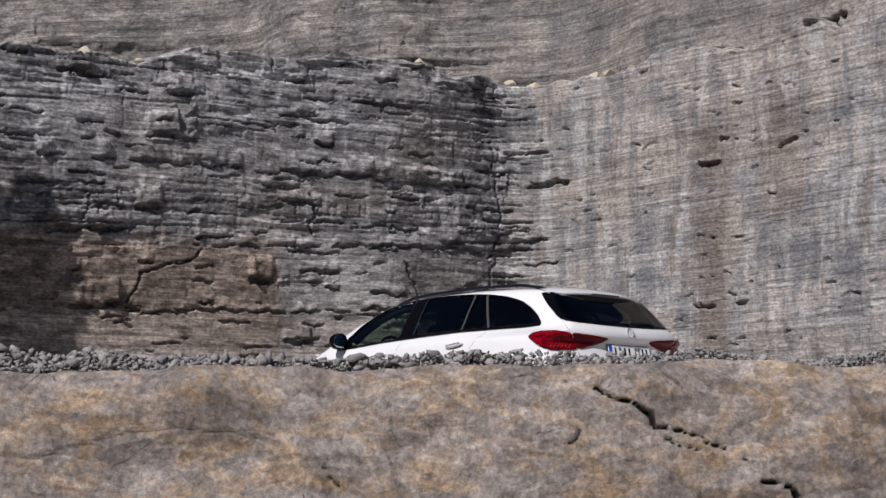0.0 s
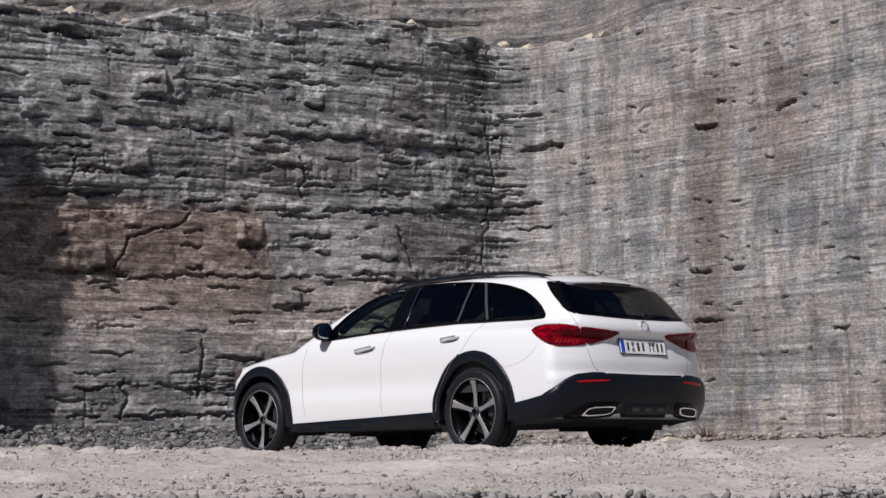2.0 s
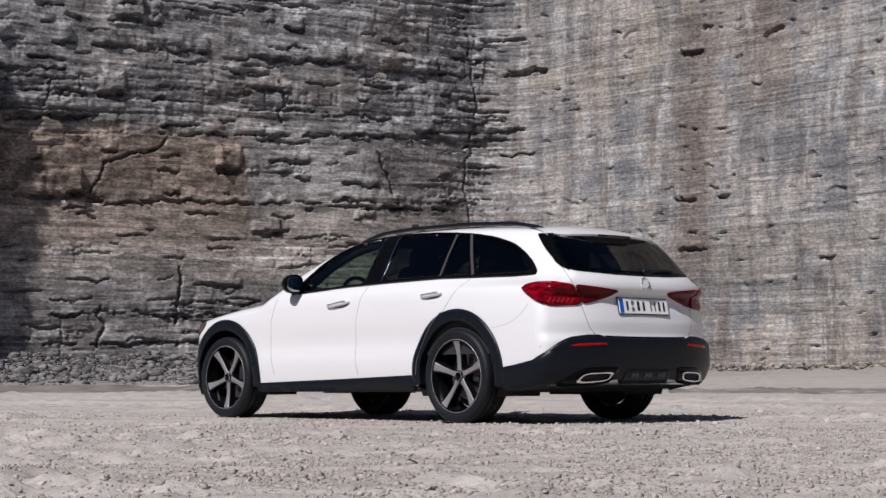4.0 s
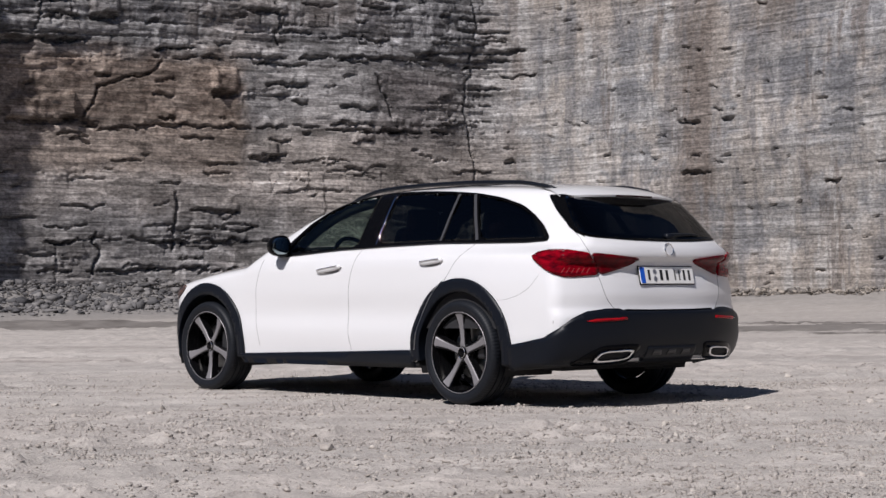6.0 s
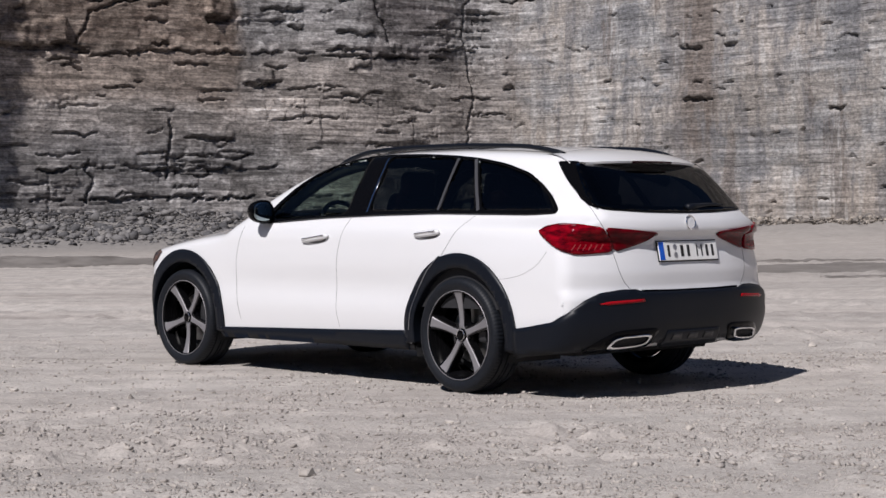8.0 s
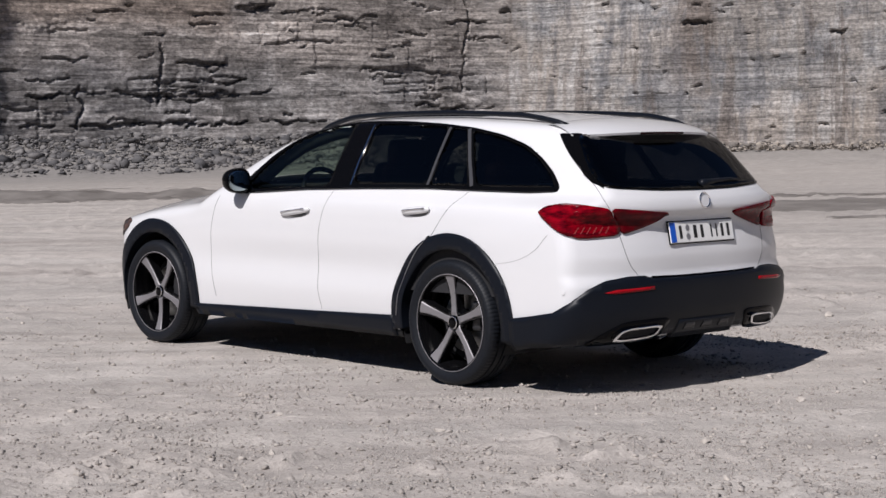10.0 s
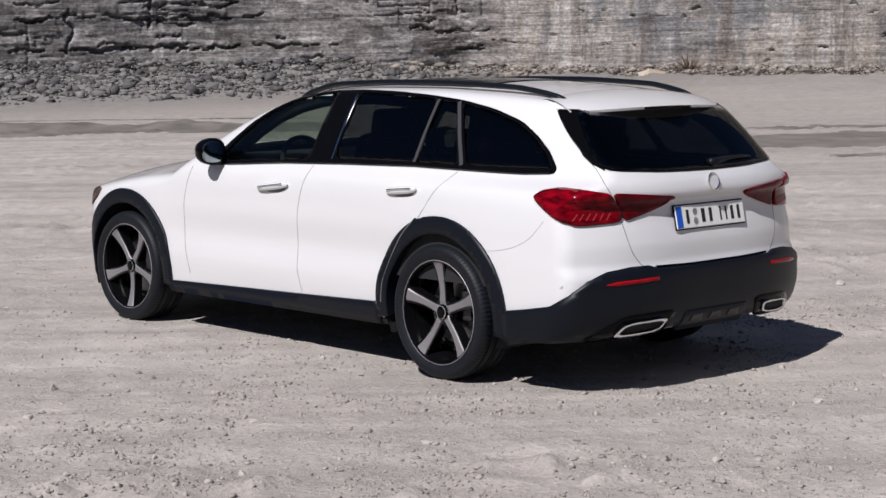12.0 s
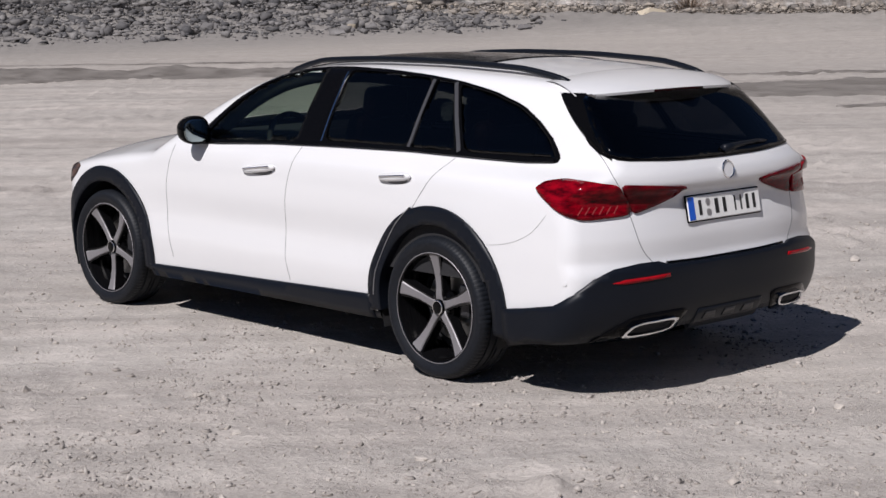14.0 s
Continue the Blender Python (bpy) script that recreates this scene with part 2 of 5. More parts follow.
def bench_coords(nt, into, along):
    """Coordinates into the quarry and along the bench's edge, so that tracks run across the floor."""
    t, c = nt.nodes.new("ShaderNodeTexCoord"), nt.nodes.new("ShaderNodeCombineXYZ")
    for k, axis in enumerate(((0.752 * into, -0.659 * into, 0), (-0.659 * along, -0.752 * along, 0))):
        d = nt.nodes.new("ShaderNodeVectorMath")
        d.operation = "DOT_PRODUCT"
        d.inputs[1].default_value = axis
        nt.links.new(t.outputs["Object"], d.inputs[0])
        nt.links.new(d.outputs["Value"], c.inputs[k])
    return c.outputs[0]


def ground_material():
    m, nt, p = mat("crushed_limestone_ground")
    p.inputs["Roughness"].default_value = 0.95
    p.inputs["Specular IOR Level"].default_value = 0.2
    big = noisetex(nt, coords(nt), 0.25, 6, 0.6)
    base = ramp(nt, big, [(0.3, (0.37, 0.336, 0.308)), (0.7, (0.475, 0.436, 0.402))])
    # compacted tracks running across the bench
    tr = noisetex(nt, bench_coords(nt, 0.6, 0.05), 1.0, 6, 0.62)
    base = mixc(nt, ramp(nt, tr, [(0.44, (0, 0, 0)), (0.56, (0.7,) * 3)]), base, (0.375, 0.350, 0.325))
    ruts = noisetex(nt, bench_coords(nt, 2.2, 0.09), 1.0, 6, 0.65)
    base = mixc(nt, 0.45, base, ramp(nt, ruts, [(0.36, (0.32,) * 3), (0.5, (0.5,) * 3), (0.64, (0.68,) * 3)]), "OVERLAY")
    dust = noisetex(nt, bench_coords(nt, 1.1, 0.4), 1.0, 7, 0.62)
    base = mixc(nt, ramp(nt, dust, [(0.50, (0, 0, 0)), (0.62, (0.6,) * 3)]), base, (0.455, 0.420, 0.386))
    base = mixc(nt, times(nt, position_range(nt, "Y", -6.0, -13.0, big, 6.0), 0.6), base, (0.31, 0.285, 0.262))
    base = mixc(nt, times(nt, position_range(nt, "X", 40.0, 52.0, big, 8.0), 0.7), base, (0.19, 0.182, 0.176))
    base = mixc(nt, times(nt, position_range(nt, "Y", -44.0, -54.0, big, -8.0), 0.5), base, (0.22, 0.208, 0.195))
    mid = noisetex(nt, coords(nt), 3.0, 8, 0.7)
    base = mixc(nt, 0.35, base, ramp(nt, mid, [(0.3, (0.3, 0.3, 0.3)), (0.7, (0.7, 0.7, 0.7))]), "OVERLAY")
    v = node(nt, "TexVoronoi", Scale=38.0, Randomness=1.0)
    nt.links.new(coords(nt), v.inputs["Vector"])
    grain = noisetex(nt, coords(nt), 45, 6, 0.75)
    base = mixc(nt, 0.38, base, ramp(nt, grain, [(0.3, (0.25, 0.25, 0.25)), (0.72, (0.78, 0.78, 0.78))]), "OVERLAY")
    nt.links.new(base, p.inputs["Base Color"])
    bump(nt, p, mid, 0.7, 0.04)
    bump(nt, p, ruts, 0.5, 0.05)
    bump(nt, p, v.outputs["Distance"], 0.3, 0.01)
    rough = times(nt, grain, ramp(nt, noisetex(nt, coords(nt), 1.3, 6, 0.65), [(0.42, (0.35,) * 3), (0.6, (1, 1, 1))]))
    bump(nt, p, rough, 0.7, 0.014)
    return m


def stone_material(name, a, b, per_island=True):
    m, nt, p = mat(name)
    p.inputs["Roughness"].default_value = 0.93
    p.inputs["Specular IOR Level"].default_value = 0.25
    if per_island:
        r = nt.nodes.new("ShaderNodeNewGeometry").outputs["Random Per Island"]
    else:
        r = nt.nodes.new("ShaderNodeObjectInfo").outputs["Random"]
    n = noisetex(nt, coords(nt), 25, 7, 0.7)
    base = mixc(nt, 0.6, ramp(nt, r, [(0, a), (1, b)]), ramp(nt, n, [(0.3, (0.3, 0.3, 0.3)), (0.7, (0.75, 0.75, 0.75))]), "OVERLAY")
    nt.links.new(base, p.inputs["Base Color"])
    bump(nt, p, n, 0.7, 0.01)
    return m


M_ledge, M_ground = ledge_material(), ground_material()
M_stone = stone_material("grey_stones", (0.15, 0.143, 0.142), (0.31, 0.295, 0.285))
M_pebble = stone_material("pale_pebbles", (0.29, 0.262, 0.235), (0.46, 0.42, 0.38))
M_clod = stone_material("ground_clods", (0.28, 0.255, 0.232), (0.40, 0.367, 0.338))
M_pebble_single = stone_material("loose_stone", (0.34, 0.31, 0.28), (0.46, 0.42, 0.38), False)
M_boulder = stone_material("pale_boulder", (0.40, 0.35, 0.27), (0.46, 0.40, 0.31), False)
M_debris = stone_material("pale_debris", (0.13, 0.12, 0.112), (0.36, 0.318, 0.272))
M_rubble = stone_material("rubble", (0.065, 0.064, 0.068), (0.21, 0.20, 0.195))


def paint_material():
    m, nt, p = mat("white_car_paint")
    p.inputs["Base Color"].default_value = (0.80, 0.80, 0.80, 1)
    p.inputs["Roughness"].default_value, p.inputs["Coat Weight"].default_value = 0.38, 1.0
    p.inputs["Coat Roughness"].default_value = 0.03
    n = noisetex(nt, coords(nt), 900, 2, 0.5)
    c = ramp(nt, n, [(0.3, (0.665, 0.665, 0.675)), (0.7, (0.72, 0.72, 0.725))])
    nt.links.new(c, p.inputs["Base Color"])
    d = noisetex(nt, coords(nt), 3.0, 6, 0.7)
    nt.links.new(ramp(nt, d, [(0.3, (0.34,) * 3), (0.7, (0.44,) * 3)]), p.inputs["Roughness"])
    return m


M_paint = paint_material()
M_gloss_black = plain("gloss_black", (0.003, 0.003, 0.0035), 0.06, 0, 0)
M_gloss_black.node_tree.nodes["Principled BSDF"].inputs["Specular IOR Level"].default_value = 0.09
M_clad = plain("grained_black_plastic", (0.0045, 0.0062, 0.0105), 0.42, 0, 0, 0.3, 260)
M_clad.node_tree.nodes["Principled BSDF"].inputs["Specular IOR Level"].default_value = 0.2
M_rubber = plain("tyre_rubber", (0.0060, 0.0075, 0.011), 0.55, 0, 0, 0.35, 60)
M_rubber.node_tree.nodes["Principled BSDF"].inputs["Specular IOR Level"].default_value = 0.28
M_chrome = plain("chrome", (0.82, 0.82, 0.83), 0.10, 1.0)
M_satin = plain("satin_aluminium", (0.55, 0.55, 0.56), 0.32, 1.0, 0, 0.08, 200)
M_machined = plain("machined_spoke_face", (0.27, 0.26, 0.27), 0.58, 0.6, 0.0, 0.06, 300)
M_rim_black = plain("black_rim_paint", (0.004, 0.004, 0.0045), 0.10)
M_rim_black.node_tree.nodes["Principled BSDF"].inputs["Specular IOR Level"].default_value = 0.25
M_dark = plain("underbody", (0.006, 0.006, 0.007), 0.85, 0, 0, 0.3, 30)
M_bar = plain("dark_grey_glass_bar", (0.045, 0.045, 0.05), 0.45, 0, 0, 0.1, 200)
M_lining = plain("dark_cabin_lining", (0.012, 0.012, 0.014), 0.85, 0, 0, 0.25, 80)
M_leather = plain("brown_leather", (0.055, 0.022, 0.016), 0.5, 0, 0, 0.25, 90)
M_gap = plain("panel_gap", (0.16, 0.16, 0.165), 0.8)
M_glass_dark = window_glass("privacy_glass", (0.10, 0.10, 0.105))
M_glass_front = window_glass("green_tinted_glass", (0.56, 0.64, 0.58))
M_glass_rear = window_glass("rear_glass", (0.10, 0.105, 0.115))
M_white_plate = plain("plate_white", (0.78, 0.78, 0.76), 0.4, 0, 0.3, 0.05, 60)
M_blue = plain("plate_blue", (0.004, 0.09, 0.52), 0.4)
M_black_ink = plain("black_ink", (0.01, 0.01, 0.01), 0.5)
M_insert = plain("dull_grey_insert", (0.03, 0.03, 0.033), 0.4, 0.3, 0, 0.2, 90)
M_steel = plain("brake_steel", (0.40, 0.39, 0.38), 0.42, 1.0, 0, 0.15, 90)


def lamp_glass(name, a, b):
    m, nt, p = mat(name)
    n = noisetex(nt, coords(nt, (1, 1, 3)), 14, 3)
    nt.links.new(ramp(nt, n, [(0.35, a), (0.65, b)]), p.inputs["Base Color"])
    p.inputs["Roughness"].default_value, p.inputs["Coat Weight"].default_value = 0.08, 0.0
    p.inputs["Specular IOR Level"].default_value = 0.12
    return m


M_red = lamp_glass("red_lamp_lens", (0.05, 0.0006, 0.003), (0.24, 0.0015, 0.008))
M_reflector = lamp_glass("red_reflector", (0.25, 0.004, 0.008), (0.34, 0.006, 0.012))
M_red_dark = lamp_glass("dark_red_lamp_lens", (0.05, 0.0008, 0.003), (0.12, 0.0012, 0.005))
M_red_black = lamp_glass("blackened_red_lens", (0.012, 0.001, 0.002), (0.025, 0.001, 0.003))
M_rib = lamp_glass("pale_red_lamp_rib", (0.20, 0.025, 0.03), (0.28, 0.045, 0.045))
M_mirror = plain("mirror_glass", (0.30, 0.35, 0.36), 0.03, 1.0)
M_head = lamp_glass("headlamp_lens", (0.03, 0.03, 0.035), (0.10, 0.06, 0.05))


# ---- helpers for building ----
def link_mesh(name, verts, faces, material, smooth=False, parent=None, label=""):
    me = bpy.data.meshes.new(name)
    me.from_pydata([tuple(map(float, v)) for v in verts], [], [tuple(map(int, f)) for f in faces])
    me.materials.append(material)
    if smooth:
        me.shade_smooth()
    ob = new(name, me)
    ob.parent = parent
    if label:
        ob["label"] = label
    return ob


def part(name, bm, material, parent, label="", smooth=False):
    me = bpy.data.meshes.new(name)
    bm.to_mesh(me)
    bm.free()
    me.materials.append(material)
    if smooth:
        me.shade_smooth()
    ob = new(name, me)
    ob.parent = parent
    if label:
        ob["label"] = label
    return ob


def hash3(ix, iy, iz, seed):
    n = (ix * 374761393 + iy * 668265263 + iz * 2147483647 + seed * 974634777) & 0xFFFFFFFF
    n = ((n ^ (n >> 13)) * 1274126177) & 0xFFFFFFFF
    n = ((n ^ (n >> 16)) * 2246822519) & 0xFFFFFFFF
    return ((n ^ (n >> 15)) & 0xFFFF) / 65535.0


def vnoise(x, y, z=0.0, seed=0):
    """Smooth value noise, -1 to 1, on arrays."""
    x, y, z = np.broadcast_arrays(np.asarray(x, float), np.asarray(y, float), np.asarray(z, float))
    i = [np.floor(v).astype(np.int64) for v in (x, y, z)]
    f = [v - w for v, w in zip((x, y, z), i)]
    f = [w * w * (3 - 2 * w) for w in f]
    out = 0
    for dx in (0, 1):
        for dy in (0, 1):
            for dz in (0, 1):
                wgt = (f[0] if dx else 1 - f[0]) * (f[1] if dy else 1 - f[1]) * (f[2] if dz else 1 - f[2])
                out = out + wgt * hash3(i[0] + dx, i[1] + dy, i[2] + dz, seed)
    return out * 2 - 1


def fbm(x, y, z=0.0, octaves=4, seed=0, gain=0.5):
    out, amp = 0, 1.0
    for o in range(octaves):
        out = out + amp * vnoise(np.asarray(x) * 2**o, np.asarray(y) * 2**o, np.asarray(z) * 2**o, seed + o)
        amp *= gain
    return out


def grid_faces(n, m, flip=False):
    i, j = np.meshgrid(np.arange(n - 1), np.arange(m - 1), indexing="ij")
    a = (i * m + j).ravel()
    f = np.stack([a, a + 1, a + m + 1, a + m], 1)
    return f[:, ::-1] if flip else f


def fast_mesh(name, verts, faces, material, smooth=False):
    """A mesh from numpy quads."""
    me = bpy.data.meshes.new(name)
    me.vertices.add(len(verts))
    me.vertices.foreach_set("co", np.asarray(verts, np.float32).ravel())
    k = faces.shape[1]
    me.loops.add(faces.size)
    me.loops.foreach_set("vertex_index", np.ascontiguousarray(faces, np.int32).ravel())
    me.polygons.add(len(faces))
    me.polygons.foreach_set("loop_start", np.arange(0, faces.size, k, dtype=np.int32))
    me.update(calc_edges=True)
    me.validate()
    me.materials.append(material)
    if smooth:
        me.shade_smooth()
    return new(name, me)


# ---- the quarry: plan ----
VIEW, ACROSS = np.array([0.752, -0.659]), np.array([-0.659, -0.752])   # into the quarry; along the bench's edge
EDGE = np.array([-8.26, 8.495])                                          # a point on the bench's broken edge


def smooth_line(pts, step):
    pts = np.array(pts, float)
    out = []
    for i in range(len(pts) - 1):
        p0, p1, p2, p3 = pts[max(i - 1, 0)], pts[i], pts[i + 1], pts[min(i + 2, len(pts) - 1)]
        n = max(2, int(np.linalg.norm(p2 - p1) / 0.25))
        for t in np.linspace(0, 1, n, endpoint=False):
            out.append(0.5 * (2 * p1 + (p2 - p0) * t + (2 * p0 - 5 * p1 + 4 * p2 - p3) * t**2 + (3 * p1 - p0 - 3 * p2 + p3) * t**3))
    out = np.array(out + [pts[-1]])
    d = np.r_[0, np.cumsum(np.linalg.norm(np.diff(out, axis=0), axis=1))]
    s = np.arange(0, d[-1], step)
    return np.stack([np.interp(s, d, out[:, 0]), np.interp(s, d, out[:, 1])], 1), s


WALL_PLAN = [(70.5, -4), (69.5, -14), (68.0, -26), (67.0, -33), (65.6, -43), (63.6, -50), (63.2, -55), (63.0, -58.6), (61.2, -60.6), (57, -61.2),
             (52, -61.6), (46, -62.0), (40, -61.8), (30, -61.2), (18, -60), (4, -58)]
WALL_LINE, WALL_S = smooth_line(WALL_PLAN, 0.5)
CORNER_S = WALL_S[np.argmin(np.hypot(WALL_LINE[:, 0] - 62.6, WALL_LINE[:, 1] + 59.6))]


def layers(z, s, seed, thick, amp, width):
    """Broken beds: each bed is cut into blocks that stand out by different amounts, with open joints between."""
    rs = np.random.RandomState(seed)
    edges = np.cumsum(thick * (0.35 + 1.3 * rs.rand(int(90 / thick))))
    col = np.floor(s / (width * 3.3) + 0.3 * np.sin(z / thick)).astype(np.int64)
    z = z + thick * 0.5 * (hash3(col, col * 0 + 2, col * 0, seed + 4) - 0.5)
    li = np.searchsorted(edges, z + 6)
    wl = width * (0.5 + rs.rand(len(edges) + 1) * 1.6)[li]
    u = s / wl + hash3(li, li * 0 + 7, li * 0, seed) * 9.0
    block = np.floor(u).astype(np.int64)
    h1, h2 = hash3(li, block, li * 0, seed + 1), hash3(li, block, li * 0 + 11, seed + 5)
    low, high = edges[np.clip(li - 1, 0, len(edges) - 1)], edges[np.clip(li, 0, len(edges) - 1)]
    t = np.clip((z + 6 - low) / np.maximum(high - low, 1e-3), 0, 1)
    off = amp * ((hash3(li, li * 0, li * 0 + 3, seed) - 0.5) * 0.8 + (h1 - 0.5) * 0.8 + (0.5 - t) * (h2 - 0.35) * 0.35 + (u - block - 0.5) * (h1 + h2 - 1) * 0.7)
    open_bed = (t * (high - low) < 0.07) & (hash3(li, block, li * 0 + 5, seed + 2) > 0.55)
    open_side = ((u - block) * wl < 0.07) & (hash3(li, block, li * 0 + 9, seed + 3) > 0.7)
    return off - amp * 0.9 * open_bed - amp * 0.6 * open_side


# open bedding joints: start and end along the face from the inner corner, with heights; opening; overhang of the bed above
JOINTS = [(-30, 17.2, -4, 17.75, .15, .30), (-29.5, 13.4, -24.8, 13.6, .26, .50), (-21.2, 13.5, -18.7, 13.6, .22, .40), (-21.3, 13.0, -2.5, 14.0, .10, .16),
          (-25, 9.4, -3, 9.9, .07, .10), (-9.5, 9.75, -3, 9.95, .16, .28), (-29, 9.5, -25.3, 9.6, .22, .45), (-18.0, 11.4, -16.4, 11.4, .24, .50),
          (-24.1, 18.8, -22.2, 18.9, .28, .50), (-24.6, 14.9, -23.1, 14.9, .24, .40), (-32, 22.5, -30.4, 22.5, .30, .40), (-29, 21.8, -25.6, 21.7, .26, .40),
          (-22.8, 21.3, -21.2, 21.3, .22, .35), (-14, 19.3, -12.8, 19.3, .16, .25)]
JOINTS += [(-19.2, 5.2, -16.4, 5.25, .12, .18), (-27, 3.6, -14, 3.75, .07, .12), (-28, 2.1, -10, 2.3, .07, .12), (-15.9, 8.1, -14.2, 8.2, .16, .25), (-.8, 14.3, .7, 14.2, .16, .2),
           (.2, 8.4, 1.5, 8.4, .26, .25), (11.9, 9.8, 13.5, 9.8, .12, .12), (12.2, 7.1, 14.1, 7.1, .13, .14), (14.8, 9.8, 15.7, 9.8, .12, .12), (21.7, 9.6, 23, 9.6, .12, .12),
           (21, 6.3, 22.1, 6.3, .12, .12), (12.2, 17.8, 13.7, 17.8, .22, .25)]
JOINTS += [(13.6, 19.0, 14.9, 18.9, .16, .16), (17.4, 18.2, 18.8, 18.2, .12, .12), (19.4, 24.4, 21.6, 24.8, .30, .3), (-6, 14.2, 1.5, 14.8, .12, .2), (-4, 17.7, 3, 18.2, .16, .25)]
# upright and stepped cracks, as corners along the face
CRACKS = [[(-24.7, 9.7), (-24.4, 10.4), (-24.3, 11.3), (-22.3, 11.8), (-21.4, 12.0), (-20.8, 12.7)], [(-20.2, 3.2), (-20.0, 4.6), (-20.1, 6.0)], [(-24.4, 2.0), (-24.2, 3.0), (-24.4, 4.0)],
          [(-14.2, 14.0), (-13.9, 15.2), (-14.3, 16.2)], [(-8.4, 12.8), (-7.6, 11.6), (-6.8, 10.0)], [(-2.2, 4.0), (-1.6, 8.0), (-2.0, 11.0), (-1.4, 16.0), (-1.8, 20.0)], [(-27.4, 14.0), (-27.2, 15.2)]]


def open_joints(d, s, Z):
    """Cut the joints and cracks into the face, and many short ones besides."""
    rs = np.random.RandomState(17)
    every = [(a, b, c, e, w * 1.4, o) for a, b, c, e, w, o in JOINTS]
    for k in range(480):
        u = rs.uniform(-34, 27)
        z = rs.uniform(0.8, 27)
        if u < 0:
            L, wide, over = rs.uniform(0.4, 2.8), rs.uniform(.08, .18), rs.uniform(.02, .18)
        else:
            L, wide, over = rs.uniform(0.2, 0.8), rs.uniform(.05, .10), rs.uniform(.0, .05)
        if z < 9 and u < 0:
            over, wide = over * 0.4, wide * 0.6
        every.append((u, z, u + L, z + rs.uniform(-.04, .04), wide, over))
    for k, (u0, z0, u1, z1, wide, over) in enumerate(every):
        i, j = np.searchsorted(s - CORNER_S, (u0, u1))
        if j - i < 2:
            continue
        u = (s[i:j] - CORNER_S)[:, None]
        t = (u - u0) / (u1 - u0)
        zj = z0 + (z1 - z0) * t + 0.06 * np.round(3 * fbm(u / 0.7, 0 * u, 0, 3, 300 + k)) / 1.5
        ends = np.clip(np.minimum(t, 1 - t) * (u1 - u0) / 0.15, 0, 1) * np.clip(0.7 + (1.1 if u1 - u0 > 5 else 0.5) * fbm(u / 1.2, 0 * u, 0, 3, 700 + k), 0, 1.2)
        h = Z[i:j] - zj
        tall = 0.25 + 2.0 * over + 0.15 * fbm(u / 0.4, 0 * u, 0, 3, 1100 + k)
        d[i:j] -= (0.2 + over * 0.7) * (np.abs(h + wide / 2) < wide * ends / 2 + 0.02) * (ends > 0.12)
        d[i:j] += over * 0.7 * ends * np.clip((tall - h) / 0.25, 0, 1) * (h > 0)
    for k, line in enumerate(CRACKS):
        for (u0, z0), (u1, z1) in zip(line, line[1:]):
            i, j = np.searchsorted(s - CORNER_S, (min(u0, u1) - 0.4, max(u0, u1) + 0.4))
            u = (s[i:j] - CORNER_S)[:, None] + 0.16 * fbm(Z[i:j] / 0.7, 0 * Z[i:j], 0, 3, 900 + k)
            z = Z[i:j] + 0.10 * fbm(s[i:j, None] / 0.5, 0 * Z[i:j], 0, 3, 930 + k)
            t = np.clip(((u - u0) * (u1 - u0) + (z - z0) * (z1 - z0)) / ((u1 - u0) ** 2 + (z1 - z0) ** 2), 0, 1)
            far = np.hypot(u - u0 - t * (u1 - u0), z - z0 - t * (z1 - z0))
            d[i:j] = np.where(far < 0.06, np.minimum(d[i:j], d[i:j] - 0.3), d[i:j])
    return d


def bench_z(s):
    return 23.6 + 1.2 * np.exp(-((s - CORNER_S) / 12) ** 2) - 1.0 * np.clip((CORNER_S - s - 18) / 20, 0, 1) + 0.6 * fbm(s / 4, 0 * s, 0, 4, 70)


